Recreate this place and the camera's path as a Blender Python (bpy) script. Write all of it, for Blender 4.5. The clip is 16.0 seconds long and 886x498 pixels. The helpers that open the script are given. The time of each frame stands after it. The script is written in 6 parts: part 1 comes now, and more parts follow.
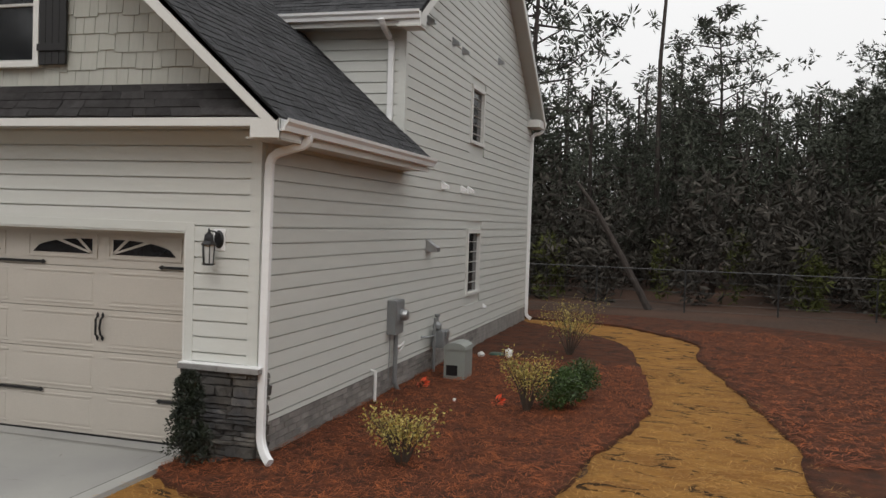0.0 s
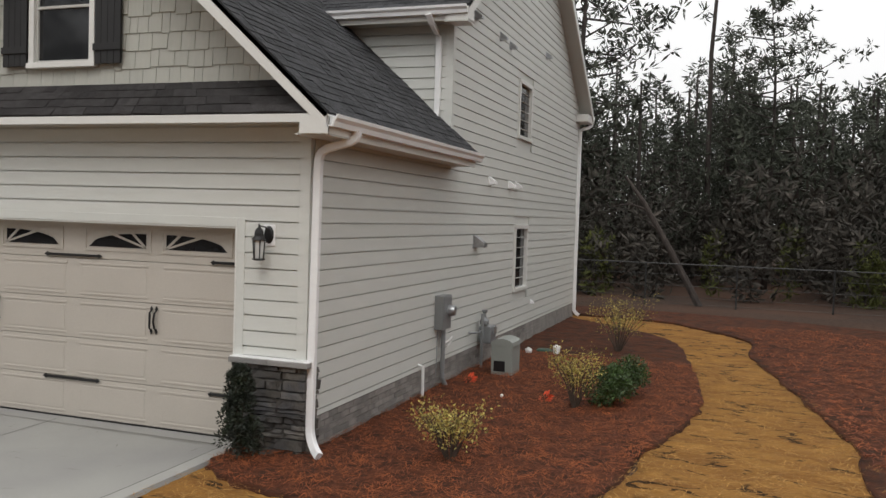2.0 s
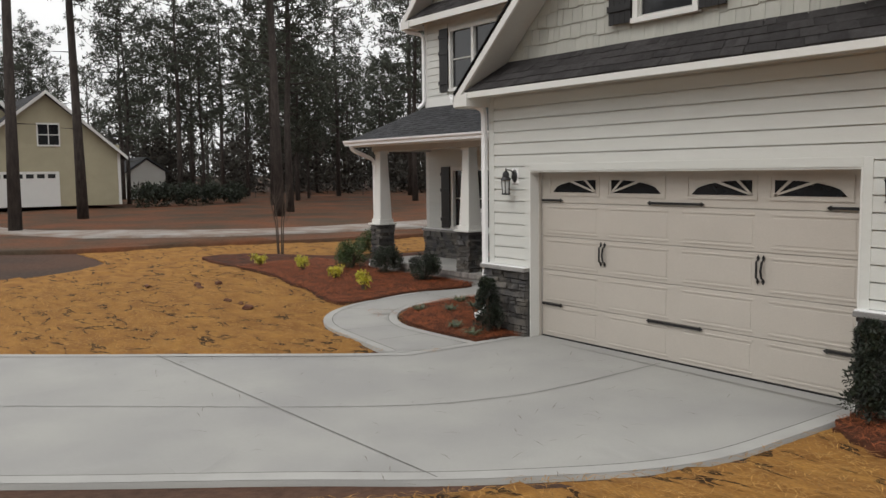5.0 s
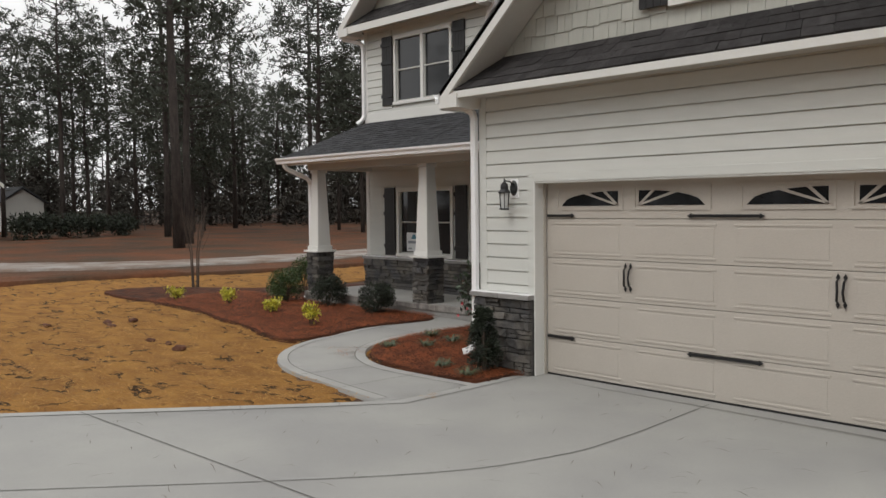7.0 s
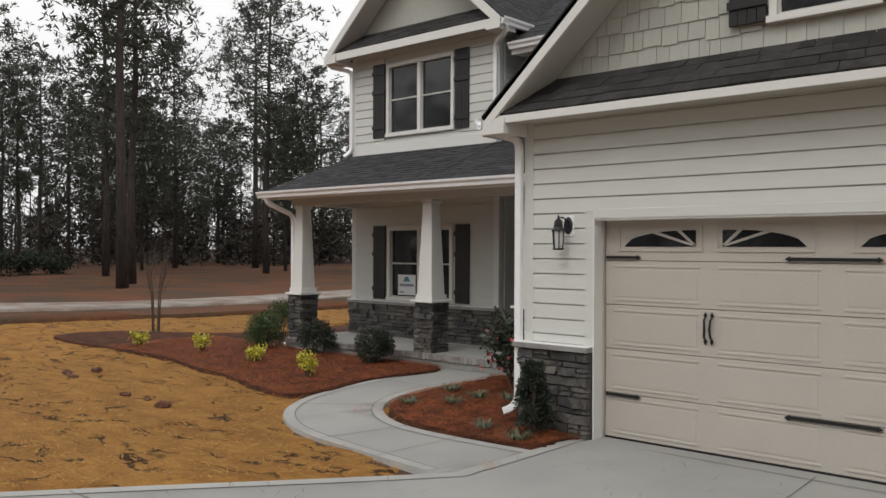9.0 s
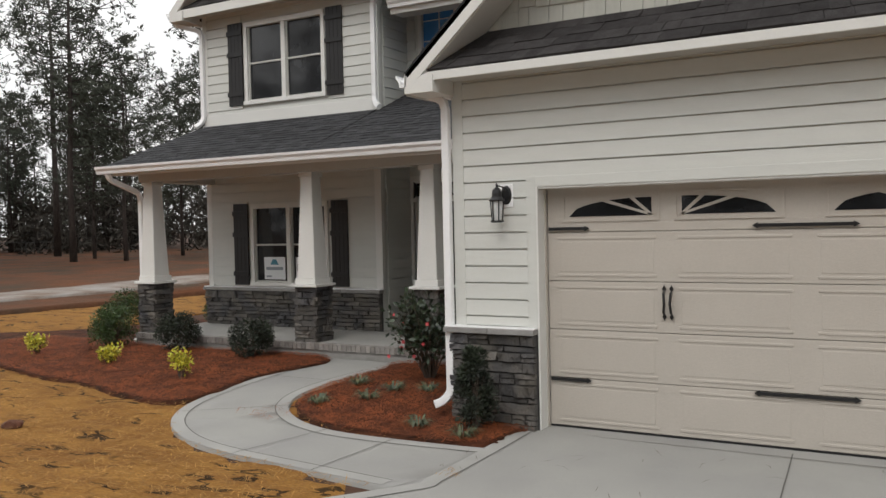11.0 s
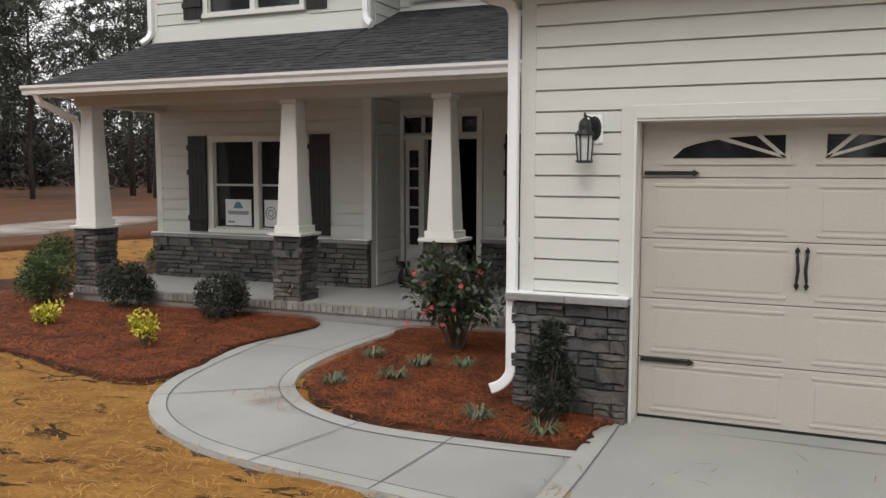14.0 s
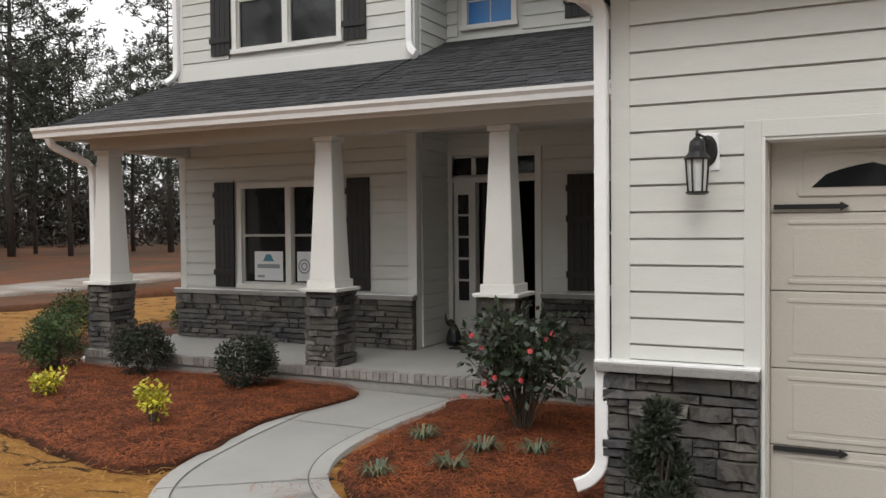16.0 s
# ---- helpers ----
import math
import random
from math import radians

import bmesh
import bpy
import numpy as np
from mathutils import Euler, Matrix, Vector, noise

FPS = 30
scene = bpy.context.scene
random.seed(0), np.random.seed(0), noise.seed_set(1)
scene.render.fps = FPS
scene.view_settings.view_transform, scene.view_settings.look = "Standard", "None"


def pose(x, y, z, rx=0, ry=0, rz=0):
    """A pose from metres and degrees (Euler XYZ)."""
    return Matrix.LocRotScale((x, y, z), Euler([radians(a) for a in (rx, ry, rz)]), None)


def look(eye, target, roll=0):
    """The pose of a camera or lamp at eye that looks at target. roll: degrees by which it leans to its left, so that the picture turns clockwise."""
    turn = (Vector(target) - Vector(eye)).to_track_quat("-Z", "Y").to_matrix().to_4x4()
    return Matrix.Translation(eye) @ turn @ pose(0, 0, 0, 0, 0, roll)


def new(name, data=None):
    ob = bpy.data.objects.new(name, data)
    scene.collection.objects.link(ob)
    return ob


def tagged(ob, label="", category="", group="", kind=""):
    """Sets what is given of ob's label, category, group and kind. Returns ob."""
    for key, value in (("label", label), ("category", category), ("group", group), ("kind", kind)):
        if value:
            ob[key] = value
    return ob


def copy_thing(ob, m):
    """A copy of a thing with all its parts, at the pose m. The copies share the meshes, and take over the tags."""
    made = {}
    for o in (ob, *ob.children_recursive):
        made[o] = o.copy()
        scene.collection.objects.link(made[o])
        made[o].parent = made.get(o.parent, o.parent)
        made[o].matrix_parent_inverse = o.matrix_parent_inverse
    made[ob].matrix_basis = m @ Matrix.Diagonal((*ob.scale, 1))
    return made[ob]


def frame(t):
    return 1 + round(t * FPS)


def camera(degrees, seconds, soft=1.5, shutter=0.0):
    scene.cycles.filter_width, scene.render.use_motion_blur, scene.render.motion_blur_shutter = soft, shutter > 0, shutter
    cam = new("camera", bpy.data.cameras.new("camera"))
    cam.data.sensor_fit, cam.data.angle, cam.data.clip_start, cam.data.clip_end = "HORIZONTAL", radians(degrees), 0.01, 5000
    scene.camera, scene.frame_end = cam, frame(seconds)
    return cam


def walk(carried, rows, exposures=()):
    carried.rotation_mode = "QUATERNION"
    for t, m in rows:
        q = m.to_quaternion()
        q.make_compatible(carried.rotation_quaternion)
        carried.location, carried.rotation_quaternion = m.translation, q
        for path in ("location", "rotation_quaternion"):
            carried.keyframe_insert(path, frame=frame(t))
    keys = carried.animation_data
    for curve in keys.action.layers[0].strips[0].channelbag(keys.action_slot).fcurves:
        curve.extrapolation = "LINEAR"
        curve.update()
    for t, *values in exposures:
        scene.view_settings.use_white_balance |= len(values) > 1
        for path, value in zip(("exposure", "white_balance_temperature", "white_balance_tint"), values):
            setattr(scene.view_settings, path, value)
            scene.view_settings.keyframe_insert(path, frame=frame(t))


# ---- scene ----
cam = camera(55.0, 16.0)
PATH = [
    (0, (5.172, -7.95, 2.484), (4.61, -6.032, 2.422), 1.9),
    (0.5, (5.186, -7.946, 2.488), (4.621, -6.028, 2.428), 2.2),
    (1, (5.169, -7.959, 2.466), (4.587, -6.047, 2.405), 2.2),
    (1.5, (5.161, -7.951, 2.456), (4.531, -6.053, 2.391), 1.6),
    (2, (5.156, -7.94, 2.475), (4.49, -6.055, 2.4), 1.8),
    (2.5, (5.162, -7.959, 2.405), (4.497, -6.075, 2.305), 2.2),
    (3, (5.129, -8.04, 2.344), (4.312, -6.219, 2.21), 1.9),
    (3.5, (4.957, -8.055, 2.342), (3.808, -6.431, 2.135), 1.4),
    (4, (4.749, -8.149, 2.352), (3.382, -6.7, 2.171), 1.1),
    (4.5, (4.552, -8.136, 2.369), (3.045, -6.827, 2.251), -0.1),
    (5, (4.277, -8.153, 2.305), (2.665, -6.982, 2.124), -0.7),
    (7.5, (1.406, -7.964, 1.993), (-0.009, -6.554, 1.917), -0.2),
    (8, (0.962, -7.968, 1.959), (-0.473, -6.575, 1.92), 1.5),
    (8.5, (0.522, -7.914, 1.913), (-0.862, -6.471, 1.871), 0.5),
    (9, (0.127, -7.927, 1.977), (-1.21, -6.439, 1.975), 0.2),
    (9.5, (-0.348, -7.734, 1.98), (-1.664, -6.229, 1.968), 1.4),
    (10, (-0.747, -7.716, 1.958), (-1.899, -6.082, 1.881), -0.8),
    (12.5, (-2.607, -7.503, 1.934), (-3.472, -5.7, 1.906), 0.6),
    (13, (-2.903, -7.22, 2.028), (-3.72, -5.4, 1.887), 0.8),
    (13.5, (-3.219, -6.89, 1.979), (-4.024, -5.065, 1.833), -0.2),
    (14, (-3.51, -6.639, 1.906), (-4.307, -4.814, 1.721), 0.1),
    (14.5, (-3.721, -6.324, 1.88), (-4.561, -4.523, 1.654), -1.7),
    (15, (-3.939, -5.952, 1.823), (-4.782, -4.148, 1.632), -1.0),
    (15.5, (-4.155, -5.731, 1.834), (-4.904, -3.877, 1.801), -0.3),
    (16, (-4.271, -5.418, 1.792), (-5.152, -3.623, 1.736), -0.5),
]
walk(cam, [(t, look(eye, target, roll)) for t, eye, target, roll in PATH],
     [(0, -0.35), (2.5, -0.2), (5, -0.2), (8.5, -0.28), (10, -0.2), (12.5, -0.05), (15.5, 0.06), (16, 0.06)])

# ---- sky and light: a bright overcast day ----
world = bpy.data.worlds.new("overcast")
scene.world = world
world.use_nodes = True
wn = world.node_tree
sky = wn.nodes.new("ShaderNodeTexSky")
sky.sky_type, sky.sun_disc = "NISHITA", False
sky.sun_elevation, sky.sun_rotation = radians(50), radians(200)
sky.air_density, sky.dust_density, sky.ozone_density = 1.0, 6.0, 1.0
grey = wn.nodes.new("ShaderNodeHueSaturation")
grey.inputs["Saturation"].default_value = 0.06
wn.links.new(sky.outputs[0], grey.inputs["Color"])
# cloud cover: brighter overhead than at the horizon, over a little of the clear sky
coord, split = wn.nodes.new("ShaderNodeTexCoord"), wn.nodes.new("ShaderNodeSeparateXYZ")
wn.links.new(coord.outputs["Generated"], split.inputs[0])
climb = wn.nodes.new("ShaderNodeMapRange")
climb.inputs[1].default_value, climb.inputs[2].default_value = 0.0, 1.0
climb.inputs[3].default_value, climb.inputs[4].default_value = 10.5, 15.0
wn.links.new(split.outputs["Z"], climb.inputs[0])
cloud = wn.nodes.new("ShaderNodeMix")
cloud.data_type = "RGBA"
cloud.inputs[0].default_value = 0.9
wn.links.new(grey.outputs[0], cloud.inputs[6])
wn.links.new(climb.outputs[0], cloud.inputs[7])
wn.links.new(cloud.outputs[2], wn.nodes["Background"].inputs[0])
wn.nodes["Background"].inputs[1].default_value = 0.11
sun = new("sun", bpy.data.lights.new("sun", "SUN"))
sun.data.energy, sun.data.angle, sun.data.color = 1.2, radians(30), (1.0, 0.97, 0.93)
sun.matrix_world = look((2, -13, 28), (-2.5, 8, 0))
scene.view_settings.exposure = 0.0

# ---- materials ----


def mat(name, color, rough=0.7, second=None, scale=6.0, fine=60.0, vary=0.12, bump=0.0, bump_scale=40.0, metal=0.0, spread=0.0, island=False, stretch=(1, 1, 1), spec=0.5, coat=0.0, cracks=0.0):
    """A procedural surface: colour in two scales of noise, fine relief, and a tone that differs from piece to piece."""
    m = bpy.data.materials.new(name)
    m.use_nodes = True
    n, l = m.node_tree.nodes, m.node_tree.links
    p = n["Principled BSDF"]
    p.inputs["Roughness"].default_value, p.inputs["Metallic"].default_value = rough, metal
    p.inputs["Specular IOR Level"].default_value = spec
    p.inputs["Coat Weight"].default_value = coat
    geo = n.new("ShaderNodeNewGeometry")
    mp = n.new("ShaderNodeMapping")
    mp.inputs["Scale"].default_value = stretch
    l.new(geo.outputs["Position"], mp.inputs["Vector"])
    big, small = n.new("ShaderNodeTexNoise"), n.new("ShaderNodeTexNoise")
    for t, s, d in ((big, scale, 5.0), (small, fine, 3.0)):
        t.inputs["Scale"].default_value, t.inputs["Detail"].default_value = s, d
        l.new(mp.outputs[0], t.inputs["Vector"])
    ramp = n.new("ShaderNodeMapRange")
    ramp.inputs[1].default_value, ramp.inputs[2].default_value = 0.35, 0.65
    l.new(big.outputs[0], ramp.inputs[0])
    mix = n.new("ShaderNodeMix")
    mix.data_type = "RGBA"
    other = second or tuple(c * (1 - vary) for c in color)
    mix.inputs[6].default_value, mix.inputs[7].default_value = (*color, 1), (*other, 1)
    l.new(ramp.outputs[0], mix.inputs[0])
    hsv = n.new("ShaderNodeHueSaturation")
    l.new(mix.outputs[2], hsv.inputs["Color"])
    val = n.new("ShaderNodeMapRange")
    val.inputs[3].default_value, val.inputs[4].default_value = 1 - vary * 1.5, 1 + vary * 1.5
    l.new(small.outputs[0], val.inputs[0])
    out = val.outputs[0]
    if spread:
        if island:
            rnd = geo.outputs["Random Per Island"]
        else:
            rnd = n.new("ShaderNodeObjectInfo").outputs["Random"]
        r2 = n.new("ShaderNodeMapRange")
        r2.inputs[3].default_value, r2.inputs[4].default_value = 1 - spread, 1 + spread
        l.new(rnd, r2.inputs[0])
        mul = n.new("ShaderNodeMath")
        mul.operation = "MULTIPLY"
        l.new(out, mul.inputs[0])
        l.new(r2.outputs[0], mul.inputs[1])
        out = mul.outputs[0]
    if cracks:
        ct = n.new("ShaderNodeTexNoise")
        ct.inputs["Scale"].default_value, ct.inputs["Detail"].default_value = 1.5, 4.0
        l.new(mp.outputs[0], ct.inputs["Vector"])
        line, near = n.new("ShaderNodeMath"), n.new("ShaderNodeMapRange")
        line.operation = "COMPARE"
        line.inputs[1].default_value, line.inputs[2].default_value = 0.5, 0.017
        l.new(ct.outputs[0], line.inputs[0])
        gap = n.new("ShaderNodeTexNoise")
        gap.inputs["Scale"].default_value = 2.2
        l.new(geo.outputs["Position"], gap.inputs["Vector"])
        l.new(gap.outputs[0], near.inputs[0])
        near.inputs[1].default_value, near.inputs[2].default_value = 0.46, 0.56
        both, keep, dim = n.new("ShaderNodeMath"), n.new("ShaderNodeMath"), n.new("ShaderNodeMath")
        both.operation, keep.operation, dim.operation = "MULTIPLY", "MULTIPLY_ADD", "MULTIPLY"
        l.new(line.outputs[0], both.inputs[0])
        l.new(near.outputs[0], both.inputs[1])
        l.new(both.outputs[0], keep.inputs[0])
        keep.inputs[1].default_value, keep.inputs[2].default_value = -cracks, 1.0
        l.new(out, dim.inputs[0])
        l.new(keep.outputs[0], dim.inputs[1])
        out = dim.outputs[0]
    l.new(out, hsv.inputs["Value"])
    l.new(hsv.outputs[0], p.inputs["Base Color"])
    if bump:
        bt = n.new("ShaderNodeTexNoise")
        bt.inputs["Scale"].default_value, bt.inputs["Detail"].default_value = bump_scale, 6.0
        l.new(mp.outputs[0], bt.inputs["Vector"])
        b = n.new("ShaderNodeBump")
        b.inputs["Strength"].default_value, b.inputs["Distance"].default_value = min(1.0, bump), 0.02
        l.new(bt.outputs[0], b.inputs["Height"])
        l.new(b.outputs[0], p.inputs["Normal"])
    return m


SIDING = mat("painted_siding", (0.59, 0.595, 0.56), 0.55, scale=2.0, fine=30, vary=0.035, bump=0.12, bump_scale=25, spread=0.02, stretch=(1, 1, 6))
TRIM = mat("white_trim_paint", (0.68, 0.675, 0.645), 0.45, scale=2, fine=40, vary=0.03, bump=0.05)
GUTTER = mat("white_aluminium", (0.82, 0.82, 0.82), 0.32, scale=3, fine=20, vary=0.03)
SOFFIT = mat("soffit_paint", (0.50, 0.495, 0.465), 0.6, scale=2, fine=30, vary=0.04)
SHAKE = mat("grey_shake_paint", (0.42, 0.42, 0.375), 0.65, scale=5, fine=50, vary=0.06, bump=0.3, bump_scale=30, spread=0.07, stretch=(6, 6, 1))
SHINGLE = mat("asphalt_shingle", (0.034, 0.035, 0.038), 0.9, second=(0.055, 0.055, 0.058), scale=9, fine=220, vary=0.3, bump=0.6, bump_scale=260, spread=0.28, island=True, spec=0.25)
SHINGLE_P = mat("asphalt_shingle_dark", (0.034, 0.031, 0.031), 0.9, second=(0.048, 0.045, 0.045), scale=9, fine=220, vary=0.3, bump=0.6, bump_scale=260, spread=0.28, spec=0.25)
STONE = mat("ledge_stone", (0.055, 0.054, 0.057), 0.8, second=(0.105, 0.094, 0.080), scale=3.5, fine=40, vary=0.25, bump=0.8, bump_scale=28, spread=0.45)
MORTAR = mat("dark_mortar", (0.06, 0.058, 0.055), 0.95, scale=9, fine=90, vary=0.2, bump=0.5)
STONE_CAP = mat("stone_sill", (0.26, 0.25, 0.24), 0.8, scale=6, fine=60, vary=0.15, bump=0.5, spread=0.15)
BRICK = mat("grey_brick", (0.19, 0.175, 0.165), 0.85, second=(0.26, 0.24, 0.22), scale=5, fine=60, vary=0.15, bump=0.5, bump_scale=60, spread=0.25)
BRICKMORTAR = mat("brick_mortar", (0.27, 0.26, 0.245), 0.95, scale=8, fine=90, vary=0.12, bump=0.4)
DOORPAINT = mat("taupe_door_paint", (0.47, 0.43, 0.38), 0.45, scale=2, fine=50, vary=0.04, bump=0.1, bump_scale=60)
BLACK = mat("black_iron", (0.012, 0.012, 0.013), 0.4, scale=9, fine=90, vary=0.2)
SHUTTER = mat("black_shutter", (0.011, 0.010, 0.010), 0.5, scale=6, fine=60, vary=0.2)
# opaque pane, its near-black colour standing in for the unlit room behind
GLASS = mat("window_glass_room_gloom", (0.018, 0.019, 0.021), 0.06, scale=1.2, fine=6, vary=0.2, spec=0.6)
GLASSBLUE = mat("blue_filmed_glass", (0.07, 0.26, 0.62), 0.12, scale=2, fine=8, vary=0.1)
CLEAR = mat("lantern_glass", (0.55, 0.56, 0.55), 0.08, scale=6, fine=30, vary=0.06)
# near-black: the hall's lack of light is in the colour; also the door leaf
INSIDE = mat("hall_gloom_and_door", (0.02, 0.018, 0.016), 0.6, scale=3, fine=20, vary=0.2)
CONCRETE = mat("broom_concrete", (0.30, 0.295, 0.275), 0.85, second=(0.25, 0.245, 0.235), scale=0.7, fine=130, vary=0.09, bump=0.25, bump_scale=160)
CONC_EDGE = mat("trowelled_concrete", (0.33, 0.325, 0.305), 0.75, second=(0.28, 0.275, 0.26), scale=1.5, fine=90, vary=0.08, bump=0.12, bump_scale=90)
JOINT = mat("slab_joint", (0.12, 0.115, 0.105), 0.95, scale=6, fine=60, vary=0.2)
STRAW = mat("straw_matting", (0.27, 0.135, 0.033), 0.95, second=(0.19, 0.088, 0.022), scale=2.6, fine=45, vary=0.35, bump=1.0, bump_scale=18, stretch=(0.6, 1.4, 1), spec=0.2, cracks=0.85)
STRAND = mat("straw_strand", (0.38, 0.21, 0.062), 0.85, second=(0.25, 0.125, 0.036), scale=3, fine=60, vary=0.25, spread=0.4, island=True, spec=0.3)
PINESTRAW = mat("pine_straw", (0.088, 0.030, 0.014), 0.95, second=(0.040, 0.018, 0.011), scale=4, fine=70, vary=0.35, bump=1.0, bump_scale=50, spec=0.2)
NEEDLE = mat("pine_needle_litter", (0.30, 0.085, 0.027), 0.8, second=(0.15, 0.042, 0.016), scale=3, fine=40, vary=0.25, spread=0.5, island=True, spec=0.3)
LITTER = mat("wood_floor_litter", (0.075, 0.040, 0.026), 0.95, second=(0.045, 0.031, 0.024), scale=0.25, fine=9, vary=0.35, bump=1.0, bump_scale=14, spec=0.2)
FIELD = mat("dead_grass_field", (0.125, 0.048, 0.022), 0.95, second=(0.058, 0.041, 0.027), scale=0.35, fine=7, vary=0.3, bump=1.0, bump_scale=12, spec=0.2)
SAND = mat("sandy_lane", (0.27, 0.25, 0.23), 0.95, second=(0.16, 0.11, 0.08), scale=0.9, fine=12, vary=0.25, bump=0.7, bump_scale=20)
BARK = mat("pine_bark", (0.072, 0.060, 0.053), 0.95, second=(0.044, 0.037, 0.034), scale=3, fine=22, vary=0.35, bump=1.0, bump_scale=14, stretch=(3, 3, 0.7), spec=0.2)
PINE = mat("pine_needles", (0.070, 0.077, 0.056), 0.75, second=(0.046, 0.052, 0.039), scale=0.6, fine=8, vary=0.25, spread=0.35, island=True, spec=0.3)
DULL = mat("bare_undergrowth", (0.068, 0.060, 0.051), 0.9, second=(0.044, 0.041, 0.035), scale=0.5, fine=6, vary=0.3, spread=0.45, island=True, spec=0.2)
OLIVE = mat("olive_undergrowth", (0.085, 0.095, 0.025), 0.85, second=(0.05, 0.055, 0.02), scale=0.8, fine=8, vary=0.3, spread=0.4, island=True, spec=0.2)
YEWLEAF = mat("dark_evergreen_leaf", (0.014, 0.019, 0.012), 0.6, second=(0.022, 0.031, 0.015), scale=6, fine=50, vary=0.25, spread=0.5, island=True)
GREENLEAF = mat("fresh_green_leaf", (0.045, 0.085, 0.016), 0.55, second=(0.03, 0.055, 0.014), scale=6, fine=50, vary=0.25, spread=0.45, island=True)
GOLDLEAF = mat("golden_leaf", (0.60, 0.50, 0.045), 0.55, second=(0.30, 0.34, 0.03), scale=22, fine=60, vary=0.2, spread=0.4, island=True)
PALELEAF = mat("pale_abelia_leaf", (0.42, 0.33, 0.085), 0.6, second=(0.25, 0.22, 0.05), scale=9, fine=50, vary=0.2, spread=0.45, island=True)
CAMELLEAF = mat("camellia_leaf", (0.020, 0.034, 0.018), 0.3, second=(0.033, 0.047, 0.024), scale=6, fine=50, vary=0.2, spread=0.5, island=True)
PETAL = mat("pink_petal", (0.62, 0.075, 0.10), 0.5, second=(0.70, 0.16, 0.16), scale=30, fine=90, vary=0.15)
TWIG = mat("grey_twig", (0.085, 0.062, 0.047), 0.85, scale=8, fine=60, vary=0.2)
GRASSY = mat("liriope_blade", (0.060, 0.085, 0.055), 0.6, second=(0.10, 0.11, 0.05), scale=8, fine=50, vary=0.2, spread=0.4, island=True)
METALGREY = mat("grey_enamel", (0.25, 0.26, 0.265), 0.45, scale=4, fine=40, vary=0.06, metal=0.3)
ACGREY = mat("grey_green_plastic", (0.25, 0.265, 0.245), 0.55, scale=4, fine=40, vary=0.06)
STEEL = mat("galvanised_steel", (0.42, 0.43, 0.44), 0.35, scale=8, fine=40, vary=0.15, metal=0.8)
PVC = mat("white_pvc", (0.80, 0.80, 0.78), 0.4, scale=5, fine=40, vary=0.03)
GREENPLASTIC = mat("green_plastic_lid", (0.02, 0.06, 0.04), 0.5, scale=5, fine=40, vary=0.1)
ORANGE = mat("orange_marking_paint", (0.75, 0.09, 0.03), 0.7, scale=9, fine=60, vary=0.15)
CLOD = mat("red_clay_clod", (0.11, 0.045, 0.025), 0.95, scale=9, fine=60, vary=0.3, bump=0.9, bump_scale=30)
BEIGE = mat("beige_siding", (0.40, 0.36, 0.245), 0.65, scale=2, fine=20, vary=0.06)
PAPER = mat("white_card", (0.72, 0.74, 0.75), 0.6, scale=5, fine=40, vary=0.02)
TEAL = mat("teal_print", (0.06, 0.22, 0.30), 0.6, scale=5, fine=40, vary=0.05)
GREYPRINT = mat("grey_print", (0.25, 0.28, 0.31), 0.6, scale=5, fine=40, vary=0.05)
WIRE = mat("dark_fence_metal", (0.05, 0.05, 0.05), 0.5, scale=5, fine=40, vary=0.1, metal=0.5)
MAT = mat("dark_coir_mat", (0.03, 0.026, 0.022), 0.95, scale=9, fine=150, vary=0.3, bump=0.8, bump_scale=150)

# ---- building helpers ----


def empty(name, at=(0, 0, 0)):
    e = new(name)
    e.location = at
    return e


def base(parent):
    v = Vector((0, 0, 0))
    while parent is not None:
        v += parent.location
        parent = parent.parent
    return v


def part(name, bm, material, parent=None, label="", smooth=False):
    """One bmesh, drawn in world places, as one mesh object under a thing."""
    me = bpy.data.meshes.new(name)
    if parent is not None:
        bmesh.ops.translate(bm, verts=bm.verts, vec=-base(parent))
    if smooth:
        for f in bm.faces:
            f.smooth = True
    bm.to_mesh(me)
    bm.free()
    me.materials.append(material)
    ob = new(name, me)
    ob.parent = parent
    if label:
        ob["label"] = label
    return ob


def raw(name, verts, faces, material, parent=None, smooth=False):
    me = bpy.data.meshes.new(name)
    me.from_pydata([tuple(v) for v in verts], [], [tuple(f) for f in faces])
    if smooth:
        me.polygons.foreach_set("use_smooth", [True] * len(me.polygons))
    me.materials.append(material)
    ob = new(name, me)
    ob.parent = parent
    return ob


def box(x0, x1, y0, y1, z0, z1, bevel=0.0, bm=None):
    own = bm is None
    bm = bm or bmesh.new()
    r = bmesh.ops.create_cube(bm, size=1.0)
    vs = r["verts"]
    for v in vs:
        v.co = Vector(((x0 + x1) / 2 + v.co.x * (x1 - x0), (y0 + y1) / 2 + v.co.y * (y1 - y0), (z0 + z1) / 2 + v.co.z * (z1 - z0)))
    if bevel and own:
        bmesh.ops.bevel(bm, geom=bm.edges[:], offset=bevel, segments=2, affect="EDGES", profile=0.6)
    return bm


def prism(points, vec, bm=None):
    """A flat outline pushed along a vector."""
    bm = bm or bmesh.new()
    vec = Vector(vec)
    a = [bm.verts.new(p) for p in points]
    b = [bm.verts.new(Vector(p) + vec) for p in points]
    k = len(a)
    bm.faces.new(a)
    bm.faces.new(b[::-1])
    for i in range(k):
        bm.faces.new((a[i], b[i], b[(i + 1) % k], a[(i + 1) % k]))
    bmesh.ops.recalc_face_normals(bm, faces=bm.faces)
    return bm


